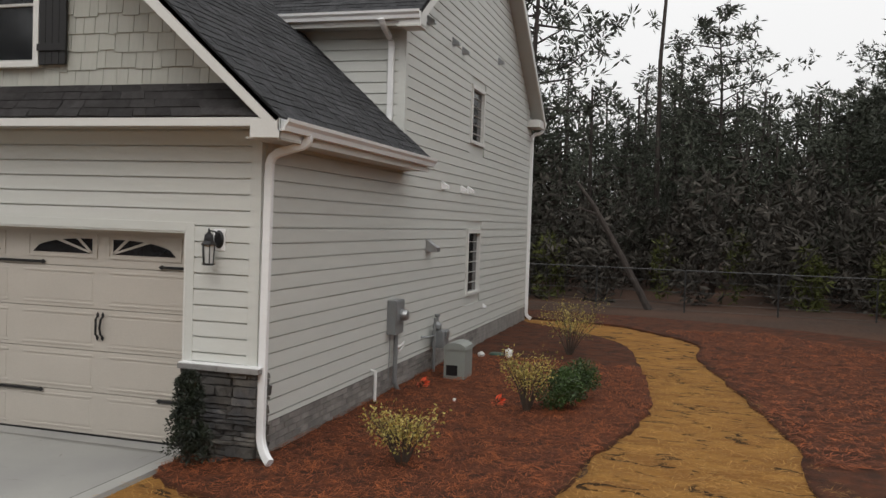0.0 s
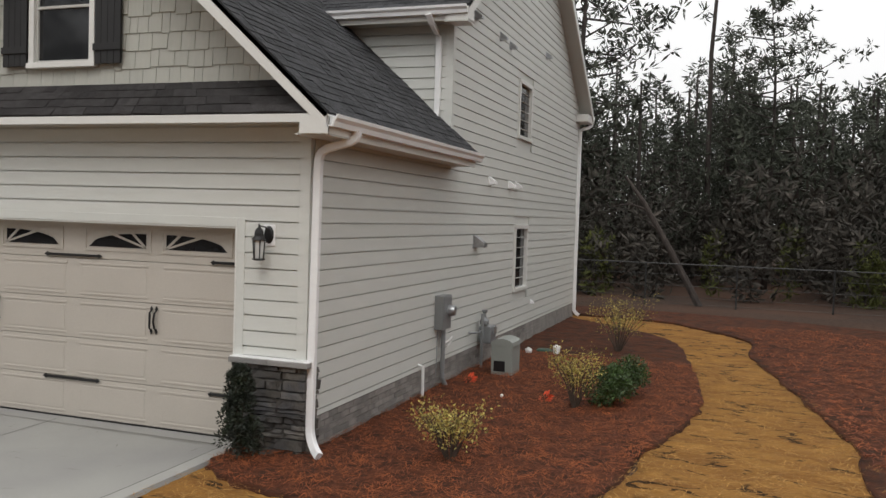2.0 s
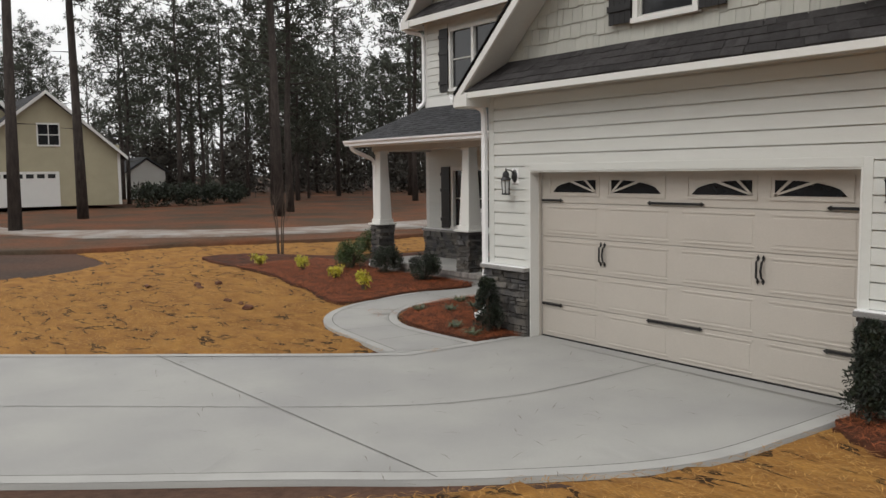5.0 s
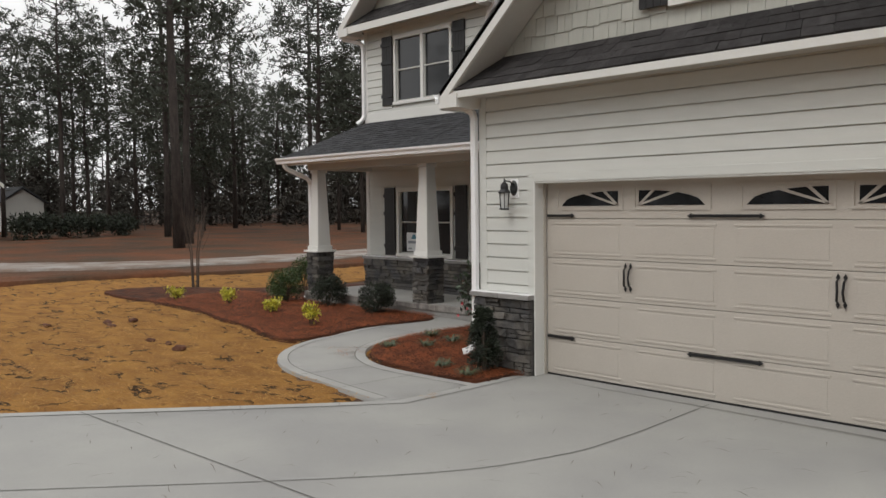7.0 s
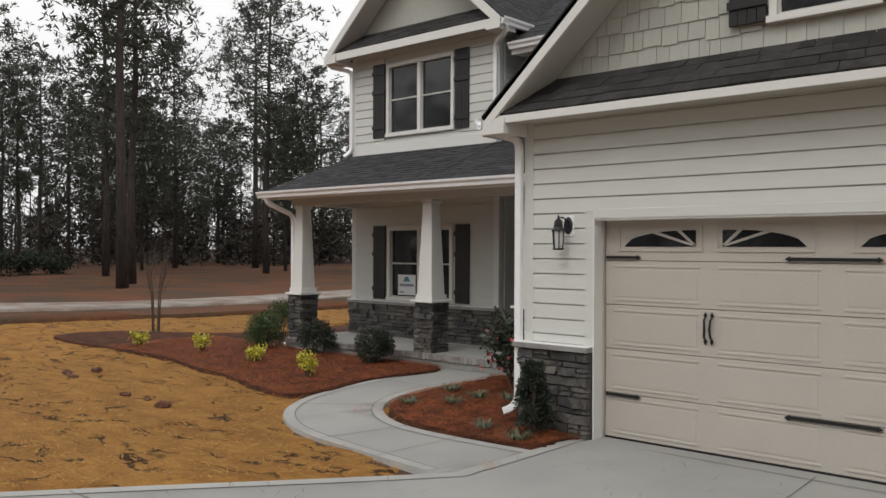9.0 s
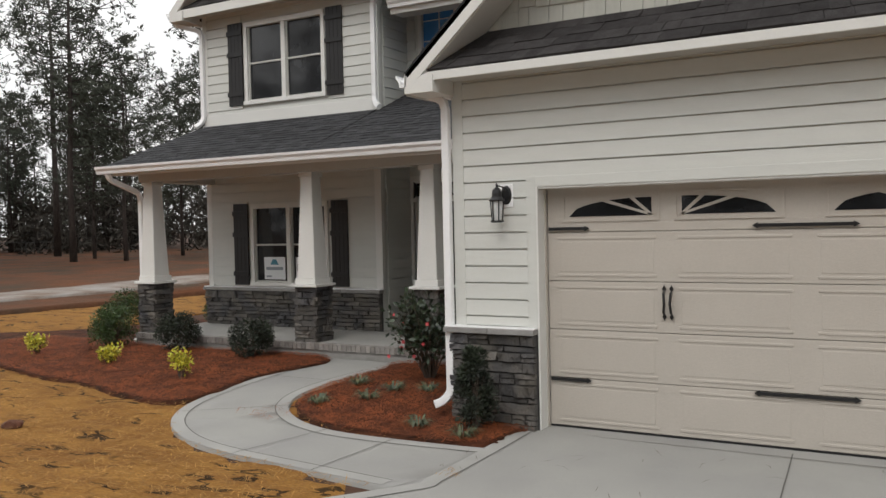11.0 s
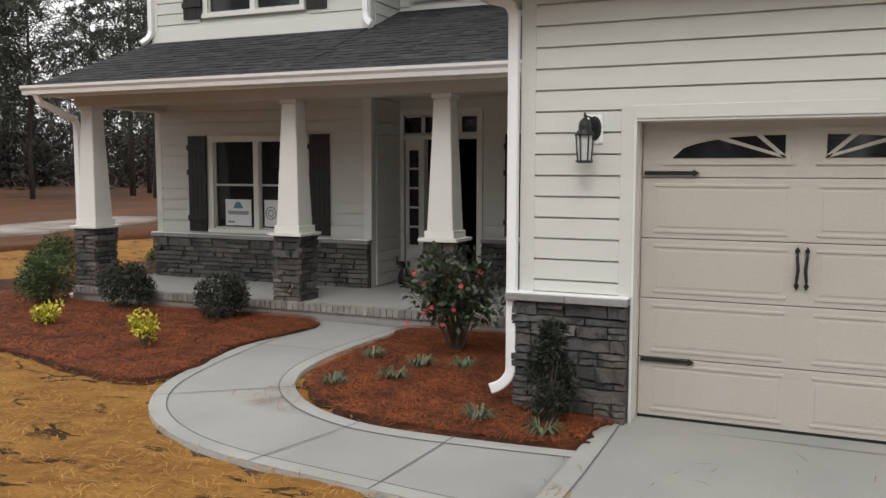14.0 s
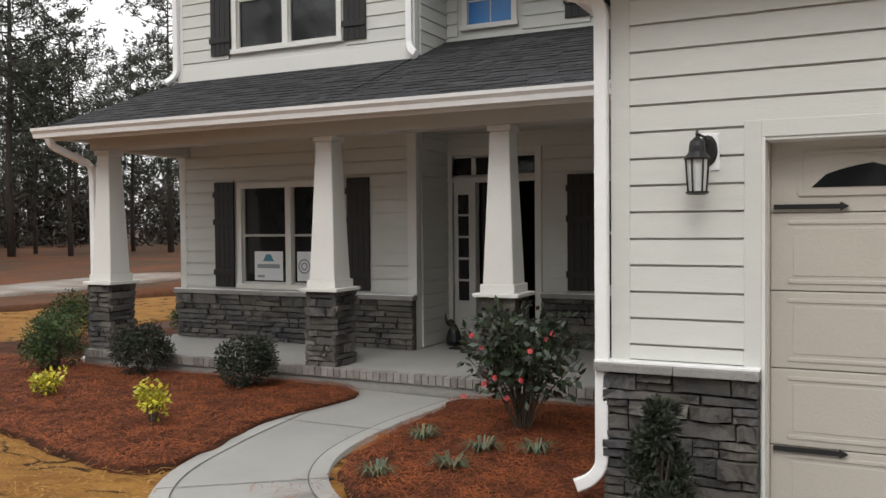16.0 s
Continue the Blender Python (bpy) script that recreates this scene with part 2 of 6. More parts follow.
def tube(points, radii, sides=10, bm=None, flat=1.0):
    """A round or oval pipe along points."""
    bm = bm or bmesh.new()
    pts = [Vector(p) for p in points]
    if not hasattr(radii, "__len__"):
        radii = [radii] * len(pts)
    rings = []
    for i, p in enumerate(pts):
        d = (pts[min(i + 1, len(pts) - 1)] - pts[max(i - 1, 0)]).normalized()
        u = d.cross(Vector((0, 0, 1)) if abs(d.z) < 0.9 else Vector((1, 0, 0))).normalized()
        w = d.cross(u)
        rings.append([bm.verts.new(p + radii[i] * (math.cos(2 * math.pi * k / sides) * u + flat * math.sin(2 * math.pi * k / sides) * w)) for k in range(sides)])
    for a, b in zip(rings, rings[1:]):
        for k in range(sides):
            bm.faces.new((a[k], a[(k + 1) % sides], b[(k + 1) % sides], b[k]))
    bm.faces.new(rings[0][::-1])
    bm.faces.new(rings[-1])
    bmesh.ops.recalc_face_normals(bm, faces=bm.faces)
    return bm


def spun(profile, at, sides=20, bm=None):
    """A turned shape: (radius, height) pairs round a vertical axis."""
    bm = bm or bmesh.new()
    rings = [[bm.verts.new((at[0] + r * math.cos(2 * math.pi * k / sides), at[1] + r * math.sin(2 * math.pi * k / sides), at[2] + z)) for k in range(sides)] for r, z in profile]
    for a, b in zip(rings, rings[1:]):
        for k in range(sides):
            bm.faces.new((a[k], a[(k + 1) % sides], b[(k + 1) % sides], b[k]))
    bm.faces.new(rings[0][::-1])
    bm.faces.new(rings[-1])
    return bm


def smoothstep(a, b, v):
    t = min(1.0, max(0.0, (v - a) / (b - a)))
    return t * t * (3 - 2 * t)


def ground_z(x, y):
    z = -0.10 + 0.10 * smoothstep(-5.0, -6.5, x) * smoothstep(-2.0, 1.5, y)
    z += 0.62 * smoothstep(-3.8, -9.0, y) * smoothstep(-1.5, 5.0, x)
    z += 0.006 * max(0.0, -x - 20) - 0.006 * max(0.0, -x - 75)
    return z


def spline(points, steps=8, closed=True):
    """A smooth closed line through plan points."""
    k = len(points)
    out = []
    for i in range(k if closed else k - 1):
        p = [np.array(points[(i + j) % k if closed else min(max(i + j, 0), k - 1)], float) for j in (-1, 0, 1, 2)]
        for s in range(steps):
            t = s / steps
            out.append(0.5 * (2 * p[1] + (p[2] - p[0]) * t + (2 * p[0] - 5 * p[1] + 4 * p[2] - p[3]) * t * t + (3 * p[1] - p[0] - 3 * p[2] + p[3]) * t**3))
    return out


def patch(outline, lift, cell, jitter=0.0, depth=0.0, rough=0.0, seed=0, under=()):
    """A sheet with this outline that lies on the ground, cut into cells."""
    rng = random.Random(seed)
    bm = bmesh.new()
    vs = [bm.verts.new((p[0] + rng.uniform(-jitter, jitter), p[1] + rng.uniform(-jitter, jitter), 0)) for p in outline]
    bm.faces.new(vs)
    bmesh.ops.triangulate(bm, faces=bm.faces[:])
    xs, ys = [v.co.x for v in bm.verts], [v.co.y for v in bm.verts]
    for axis, lo, hi in ((0, min(xs), max(xs)), (1, min(ys), max(ys))):
        at = math.ceil(lo / cell) * cell
        while at < hi:
            co, no = [0, 0, 0], [0, 0, 0]
            co[axis], no[axis] = at, 1
            bmesh.ops.bisect_plane(bm, geom=bm.verts[:] + bm.edges[:] + bm.faces[:], plane_co=co, plane_no=no)
            at += cell
    for v in bm.verts:
        v.co.z = ground_z(v.co.x, v.co.y) + lift
        if rough and not v.is_boundary:
            v.co.z += rough * (noise.noise((v.co.x * 1.7, v.co.y * 2.6, seed)) + 0.6 * noise.noise((v.co.x * 5, v.co.y * 7, seed)))
        if any(inside(v.co, poly) for poly in under):
            v.co.z = ground_z(v.co.x, v.co.y) - 0.045
    if depth:
        r = bmesh.ops.extrude_edge_only(bm, edges=[e for e in bm.edges if e.is_boundary])
        for g in r["geom"]:
            if isinstance(g, bmesh.types.BMVert):
                g.co.z -= depth
    bmesh.ops.recalc_face_normals(bm, faces=bm.faces)
    for f in bm.faces:
        f.smooth = True
    return bm


def inside(p, poly):
    c, j = False, len(poly) - 1
    for i in range(len(poly)):
        a, b = poly[i], poly[j]
        if (a[1] > p[1]) != (b[1] > p[1]) and p[0] < (b[0] - a[0]) * (p[1] - a[1]) / (b[1] - a[1]) + a[0]:
            c = not c
        j = i
    return c


# ---- ground ----
LANE = [(-24.2, 16), (-23.4, 8), (-25.2, 2), (-29.5, -1.5), (-42, -6), (-42.6, -3.6), (-33.5, -1.3), (-28.0, 3.0), (-26.3, 8), (-27.0, 17)]


def ground_sheet():
    xs = [-900, -400, -200, -120] + [-90 + 3 * i for i in range(24)] + [-18 + i for i in range(34)] + [18, 22, 30, 45, 70, 120, 250, 500, 900]
    ys = [-900, -400, -200, -100, -60, -40, -25] + [-16 + i for i in range(36)] + [22, 25, 30, 36, 44, 60, 90, 150, 300, 900]
    verts = [(x, y, ground_z(x, y) - 0.03 + (0.12 * noise.noise((x * 0.13, y * 0.13, 3)) if (x < -19 or y > 17) and abs(x) < 95 else 0)) for y in ys for x in xs]
    n = len(xs)
    faces = [(j * n + i, j * n + i + 1, (j + 1) * n + i + 1, (j + 1) * n + i) for j in range(len(ys) - 1) for i in range(n - 1)]
    return tagged(raw("ground", verts, faces, LITTER, smooth=True), "brown leaf litter and bare soil under the pines", "ground", kind="structure")


ground_sheet()
field = spline([(-20.5, 14), (-20.5, 40), (-40, 60), (-72, 40), (-76, 10), (-60, -12), (-34, -14), (-26, -6), (-21.5, 4)], 6)
tagged(part("field", patch(field, 0.10, 4.0, 0.2, depth=0.3, rough=0.05, seed=4), FIELD), "rust-brown dead grass field beyond the lawn", "field", kind="structure")
tagged(part("lane", patch(spline(LANE, 6), 0.15, 1.0, 0.15, depth=0.2, rough=0.03, seed=5), SAND), "pale sandy track with wet patches", "track", kind="structure")

DRIVE_EDGE = [(0.10, -0.05), (0.12, -1.2), (0.10, -2.2), (-0.12, -3.0), (-0.55, -3.8), (-1.0, -4.5), (-1.7, -5.4), (-3.0, -7.2), (-5.2, -10.0), (-8.5, -14.0), (-13, -15), (-15.5, -14.2)]
APRON = 0.24
DRIVE_LEFT = [(-12.2, -10.8), (-8.4, -6.35), (-6.6, -4.1), (-5.15, -2.25), (-5.0, -1.8), (-5.0, -0.05)]
drive_line = [tuple(p) for p in spline(DRIVE_EDGE, 5, closed=False)] + [DRIVE_EDGE[-1]] + DRIVE_LEFT
WALK = [(-5.0, -0.86), (-6.3, -0.98), (-7.05, -0.82), (-7.62, -0.42), (-7.92, 0.1), (-8.0, 0.75), (-7.95, 1.7), (-7.86, 2.44),
        (-9.28, 2.44), (-9.16, 1.2), (-9.08, 0.2), (-8.92, -0.65), (-8.52, -1.28), (-7.9, -1.72), (-7.2, -1.95), (-6.2, -2.08), (-5.12, -2.2), (-5.0, -1.8)]
BED_LEFT = [(-9.26, 2.42), (-9.12, 0.6), (-9.0, -0.4), (-9.3, -0.75), (-10.1, -0.62), (-11.2, -0.35), (-12.4, -0.2), (-13.6, 0.05), (-15.2, 0.1), (-17.3, 0.15), (-18.9, 0.4), (-18.6, 1.7),
            (-16.5, 3.2), (-15.4, 5.2), (-14.6, 8.5), (-13.6, 10), (-13.2, 4.0), (-13.3, 2.42)]
BED_ENTRY = [(-5.68, 0.05), (-4.92, 0.0), (-4.98, -0.4), (-5.1, -0.84), (-6.2, -0.94), (-6.95, -0.80), (-7.5, -0.40), (-7.8, 0.1), (-7.88, 0.8), (-7.84, 1.7), (-7.76, 2.42), (-5.68, 2.42)]
BED_RIGHT = [(0.14, -0.1), (0.2, -0.75), (0.7, -1.1), (1.55, -1.3), (2.8, -1.38), (3.55, -0.95), (4.0, 0.0), (4.2, 1.6), (4.5, 3.0), (4.7, 4.6), (4.55, 6.3), (4.3, 8.4), (3.9, 10.7), (3.0, 12.4), (1.3, 14.0), (0.3, 14.9), (0.4, 10), (0.5, 3), (0.6, 0.0)]
STRAW_MAIN = [(-18.3, -3.6), (-20.5, -1.9), (-25.5, -1.6), (-24.6, 2.0), (-22.0, 6.6), (-20.3, 11.5), (-17.2, 12.5), (-16.6, 8.4), (-16.0, 4.4), (-14, 2), (-9.0, 1.5), (-6.5, -0.5), (-4.6, -2.0), (-5.6, -3.5), (-8.0, -7.0), (-12.4, -12.2), (-17, -12), (-19, -8), (-18, -5)]
STRAW_FRONT = [(-0.6, -2.2), (0.0, -0.4), (0.5, 0.2), (2.5, 0.2), (4.0, 0.6), (4.2, 2.2), (4.5, 4.3), (4.5, 6.3), (3.85, 10.5), (2.95, 12.2), (1.2, 13.8), (-1.0, 14.2), (-1.2, 15.6), (1.1, 15.2), (3.4, 14.7), (5.0, 12.9), (5.55, 11.7), (5.45, 10.0),
               (6.0, 7.0), (6.6, 3.4), (6.95, 1.2), (8.6, -2.0), (11, -8), (11, -16), (-4, -16), (-8, -14), (-5.0, -10.2), (-2.8, -7.4), (-0.8, -4.6)]
walk_line = spline(WALK[:8], 5, closed=False) + [np.array(WALK[7])] + spline(WALK[8:], 5, closed=False) + [np.array(WALK[-1])]
SLABS = [drive_line[::3], WALK]
tagged(part("lawn_left", patch(spline(STRAW_MAIN, 8), -0.005, 0.3, 0.05, depth=0.05, rough=0.03, seed=1, under=SLABS), STRAW), "golden straw matting spread over a new lawn", "lawn", kind="structure")
tagged(part("lawn_right", patch(spline(STRAW_FRONT, 8), -0.005, 0.3, 0.05, depth=0.05, rough=0.03, seed=2, under=SLABS), STRAW), "golden straw path and lawn beside the house", "lawn", kind="structure")


def straw_bed(name, line, label, seed):
    tagged(part(name, patch(spline(line, 7), 0.035, 0.3, 0.04, depth=0.08, rough=0.025, seed=seed), PINESTRAW), label, "planting bed", kind="structure")


straw_bed("bed_left", BED_LEFT, "planting bed mulched with reddish pine straw", 7)
straw_bed("bed_entry", BED_ENTRY, "small pine straw bed between path and garage", 8)
straw_bed("bed_right", BED_RIGHT, "long pine straw bed along the side wall", 9)
straw_bed("bed_far_right", [(6.75, 0.4), (6.45, 3.2), (5.85, 7.0), (5.35, 10), (5.4, 11.8), (4.85, 13.0), (3.3, 14.8), (1.2, 15.3), (0, 17.5), (6, 17), (10.5, 14), (12, 6), (10.5, 0)], "rust-red pine straw strip beyond the path", 10)

drive = tagged(part("driveway", patch(drive_line, 0.02, 1.0, depth=0.12), CONCRETE), "grey broom-finished concrete driveway", "driveway", kind="structure")
walkway = tagged(part("footpath", patch(spline(WALK[:8], 5, closed=False) + [WALK[7]] + spline(WALK[8:], 5, closed=False) + [WALK[-1]], 0.016, 0.5, depth=0.1), CONCRETE), "curved concrete front path", "path", kind="structure")


def ribbon(line, w0, w1, lift):
    """A flat strip between two offsets to the left of an open line."""
    bm = bmesh.new()
    pts = [Vector((p[0], p[1], 0)) for p in line]
    rows = []
    for i, p in enumerate(pts):
        d = (pts[min(i + 1, len(pts) - 1)] - pts[max(i - 1, 0)]).normalized()
        nrm = Vector((-d.y, d.x, 0))
        pair = []
        for w in (w0, w1):
            q = p + nrm * w
            pair.append(bm.verts.new((q.x, q.y, ground_z(q.x, q.y) + lift)))
        rows.append(pair)
    for a, b in zip(rows, rows[1:]):
        bm.faces.new((a[0], b[0], b[1], a[1]))
    bmesh.ops.recalc_face_normals(bm, faces=bm.faces)
    if bm.faces[0].normal.z < 0:
        bmesh.ops.reverse_faces(bm, faces=bm.faces)
    return bm


part("apron", box(-4.78, -0.02, -0.052, APRON, -0.2, -0.0795), CONCRETE, drive)
right_line = spline(DRIVE_EDGE, 6, closed=False)
part("edge_band", ribbon(right_line, -0.005, -0.17, 0.0245), CONC_EDGE, drive)
part("joint", ribbon(right_line, -0.17, -0.182, 0.025), JOINT, drive)
left_line = spline(DRIVE_LEFT, 6, closed=False) + [np.array(DRIVE_LEFT[-1])]
part("edge_band", ribbon(left_line, -0.005, -0.15, 0.0245), CONC_EDGE, drive)
part("joint", ribbon(left_line, -0.15, -0.162, 0.025), JOINT, drive)
part("joint", ribbon(spline([(-2.5, 0.05), (-2.45, -0.8), (-2.42, -1.6), (-2.5, -2.5), (-3.1, -3.8), (-5.5, -6.8), (-9.5, -11.8)], 6, closed=False), 0.006, -0.006, 0.0255), JOINT, drive)
part("joint", ribbon([(-7.0, -4.7), (-4.0, -4.55), (-1.0, -4.4)], 0.006, -0.006, 0.0255), JOINT, drive)
inner, outer = spline(WALK[:8], 6, closed=False), spline(WALK[8:17], 6, closed=False)
for line in (inner, outer):
    part("edge_band", ribbon(line, 0.004, 0.14, 0.0205), CONC_EDGE, walkway)
    part("joint", ribbon(line, 0.14, 0.152, 0.021), JOINT, walkway)
for a, b in (((-7.9, 0.95), (-9.12, 0.95)), ((-7.7, -0.28), (-8.75, -0.95)), ((-6.7, -0.92), (-7.0, -1.98)), ((-5.9, -0.95), (-6.0, -2.1))):
    part("joint", ribbon([a, b], 0.005, -0.005, 0.0225), JOINT, walkway)

# ---- the house ----
house = tagged(empty("house", (-4, 6, 0)), "pale grey two-storey clapboard house with black shutters", "house")
EXPO = 0.168
GL, GR = -5.70, 0.86
SLOPE = 0.90
EAVE_Z = 3.46
MIDX = (GL - 0.30 + GR + 0.43) / 2


def cut(span, holes):
    out = [span]
    for a, b in holes:
        out = [q for u, v in out for q in ((u, min(v, a)), (max(u, b), v)) if q[1] - q[0] > 0.03]
    return out


def wall(axis, pos, u0, u1, z0, z1, holes=(), top=None, plank_from=None, inset=(0, 0), expo=EXPO, material=SIDING, planks=True, side=1, first=None):
    """A clapboard wall facing -y (axis y) or +x (axis x), with its openings, and every plank on it.
    top(u-range at height z) narrows it towards a gable."""
    bm = bmesh.new()
    t = 0.15

    def slab(a, b, c, d):
        if axis == "y":
            box(a, b, pos, pos + t, c, d, bm=bm)
        else:
            box(pos - t if side > 0 else pos, pos if side > 0 else pos + t, a, b, c, d, bm=bm)

    us = sorted({u0, u1, *[h[0] for h in holes], *[h[1] for h in holes]})
    for a, b in zip(us, us[1:]):
        for c, d in cut((z0, z1), [(h[2], h[3]) for h in holes if h[0] <= a + 1e-6 and h[1] >= b - 1e-6]):
            slab(a, b, c, d)
    if top:
        zt = z1
        while True:
            a, b = top(zt)
            a2, b2 = top(zt + 0.05)
            if b2 - a2 < 0.2:
                break
            for p, q in cut((max(a, a2), min(b, b2)), [(h[0], h[1]) for h in holes if h[2] < zt + 0.05 and h[3] > zt]):
                slab(p, q, zt, zt + 0.05)
            zt += 0.05
    w = part("wall", bm, material, house)
    if not planks:
        return w
    z = plank_from if plank_from is not None else z0
    while True:
        a, b = u0 + inset[0], u1 - inset[1]
        if z > z1 - 0.02:
            if not top:
                break
            ta, tb = top(z + expo * 0.6)
            a, b = max(a, ta), min(b, tb)
            if b - a < 0.3:
                break
        step, first = first or expo, None
        e = step if top else min(step, z1 - z)
        for p, q in cut((a, b), [(h[0] - 0.10, h[1] + 0.10) for h in holes if h[2] - 0.1 < z + e - 0.03 and h[3] + 0.1 > z + 0.03]):
            sec = [(0.001, z), (0.027, z), (0.021, z + e - 0.015), (0.001, z + e - 0.015)]
            if axis == "y":
                bm = prism([(p, pos - o, zz) for o, zz in sec], (q - p, 0, 0))
            else:
                bm = prism([(pos + side * o, p, zz) for o, zz in sec], (0, q - p, 0))
            part("plank", bm, material, w)
        z += step
    return w


def gable(z):
    k = (z - EAVE_Z) / SLOPE + 0.16
    return (max(GL, GL - 0.30 + k), min(GR, GR + 0.43 - k))


OPEN = (-4.8, 0.0, -0.12, 2.30)
SKIRT = 0.93
wall("y", 0.0, GL, GR, -0.2, 3.42, [OPEN], plank_from=SKIRT, inset=(0.11, 0.11), first=0.10)
GWIN = (-2.88, -1.98, 4.12, 5.45)
front_gable = wall("y", 0.03, GL, GR, 3.42, 3.55, [GWIN], top=gable, planks=False, material=SHAKE)
YB = 14.8
RIDGE_Y, RIDGE_Z, MS = 9.35, 9.35, 0.70


def side_gable(z):
    k = (RIDGE_Z - 0.2 - z) / MS
    return (max(4.38, RIDGE_Y - k), min(YB, RIDGE_Y + k))


SW1, SW2 = (8.42, 9.42, 4.12, 5.20), (8.42, 9.42, 1.08, 2.32)
wall("x", GR, 0.15, 4.38, -0.3, 3.42, [], plank_from=0.29, inset=(0.0, 0.0), first=0.068)
wall("x", GR, 4.38, YB, -0.3, 5.3, [SW1, SW2], plank_from=0.29, inset=(0.0, 0.1), top=side_gable, first=0.068)
wall("y", 4.38, -2.2, GR - 0.15, 3.2, 5.55, plank_from=3.6, inset=(0, -0.05))
WX0, WX1, WY = -13.15, -9.30, 4.05
LWIN = (-12.08, -10.40, 0.98, 2.36)
UWIN = (-12.12, -10.38, 4.24, 5.62)


def wing_gable(z):
    k = (z - 5.98) / SLOPE + 0.16
    return (max(WX0, WX0 - 0.38 + k), min(WX1, WX1 + 0.38 - k))


wall("y", WY, WX0, WX1, 0.1, 5.95, [LWIN, UWIN], plank_from=0.95, inset=(0.10, 0.10))
wall("y", WY + 0.03, WX0, WX1, 5.95, 6.0, [], top=wing_gable, planks=False, material=SHAKE)
EY = 4.98
DOOR = (-9.22, -8.04, 0.30, 2.72)
EWIN, BWIN, RWIN = (-7.18, -6.3, 0.98, 2.36), (-9.02, -8.30, 4.42, 5.80), (-7.2, -6.35, 4.42, 5.80)
wall("y", EY, WX1, GL, 0.1, 5.9, [DOOR, EWIN, BWIN, RWIN], plank_from=0.95, inset=(0.0, 0.0))
wall("x", WX1, WY + 0.15, EY, 0.1, 5.9, plank_from=0.24)
wall("x", WX0, WY + 0.15, 12.5, -0.1, 5.95, plank_from=0.3, side=-1)
wall("x", GL, 0.15, EY, -0.1, 3.5, plank_from=0.3, side=-1)
part("wall", box(WX0, GR, YB - 0.15, YB, -0.3, 5.3), SIDING, house)
part("wall", box(WX0, GR - 0.2, 12.3, 12.45, -0.3, 5.3), SIDING, house)
# near-black rooms behind the glass, their darkness put into the colour
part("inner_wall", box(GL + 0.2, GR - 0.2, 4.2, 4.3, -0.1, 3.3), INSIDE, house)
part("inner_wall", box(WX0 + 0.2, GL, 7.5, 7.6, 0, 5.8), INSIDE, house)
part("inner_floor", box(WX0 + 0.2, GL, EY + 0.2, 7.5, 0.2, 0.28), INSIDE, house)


def trim(x0, x1, y0, y1, z0, z1, material=TRIM, name="trim", bevel=0.004, parent=house):
    return part(name, box(x0, x1, y0, y1, z0, z1, bevel), material, parent)


# corner boards
for x0, x1 in ((GL - 0.012, GL + 0.11), (GR - 0.11, GR + 0.012)):
    trim(x0, x1, -0.028, 0.05, SKIRT - 0.02, 3.42, SIDING, "corner_board")
trim(GR - 0.04, GR + 0.028, 0.055, 0.15, 0.0, 3.42, SIDING, "corner_board")
trim(GR - 0.05, GR + 0.028, YB - 0.11, YB + 0.02, 0.28, 5.25, SIDING, "corner_board")
trim(GR - 0.10, GR + 0.024, 4.35, 4.48, 3.5, 5.55, SIDING, "corner_board")
trim(WX0 - 0.012, WX0 + 0.10, WY - 0.028, WY + 0.05, 0.92, 5.95, TRIM, "corner_board")
trim(WX1 - 0.10, WX1 + 0.028, WY - 0.028, WY + 0.05, 0.92, 5.95, TRIM, "corner_board")
trim(WX0 + 0.10, WX1 - 0.1, WY - 0.03, WY, 3.86, 4.08, TRIM, "band_board")

# garage opening trim and jambs
X0, X1, ZH = OPEN[0], OPEN[1], OPEN[3]
trim(X0 - 0.10, X0, -0.030, 0.02, SKIRT - 0.01, ZH + 0.10, SIDING, "door_casing")
trim(X1, X1 + 0.10, -0.030, 0.02, SKIRT - 0.01, ZH + 0.10, SIDING, "door_casing")
trim(X0, X1, -0.030, 0.02, ZH, ZH + 0.10, SIDING, "door_casing")
trim(X0, X0 + 0.02, -0.032, 0.26, -0.10, ZH, TRIM, "jamb")
trim(X1 - 0.02, X1, -0.032, 0.26, -0.10, ZH, TRIM, "jamb")
trim(X0 + 0.02, X1 - 0.02, -0.02, 0.26, ZH - 0.02, ZH, TRIM, "jamb")
trim(X0 - 0.02, X0 + 0.03, 0.13, 0.18, -0.08, ZH - 0.02, DOORPAINT, "door_stop")
trim(X1 - 0.03, X1 + 0.02, 0.13, 0.18, -0.08, ZH - 0.02, DOORPAINT, "door_stop")


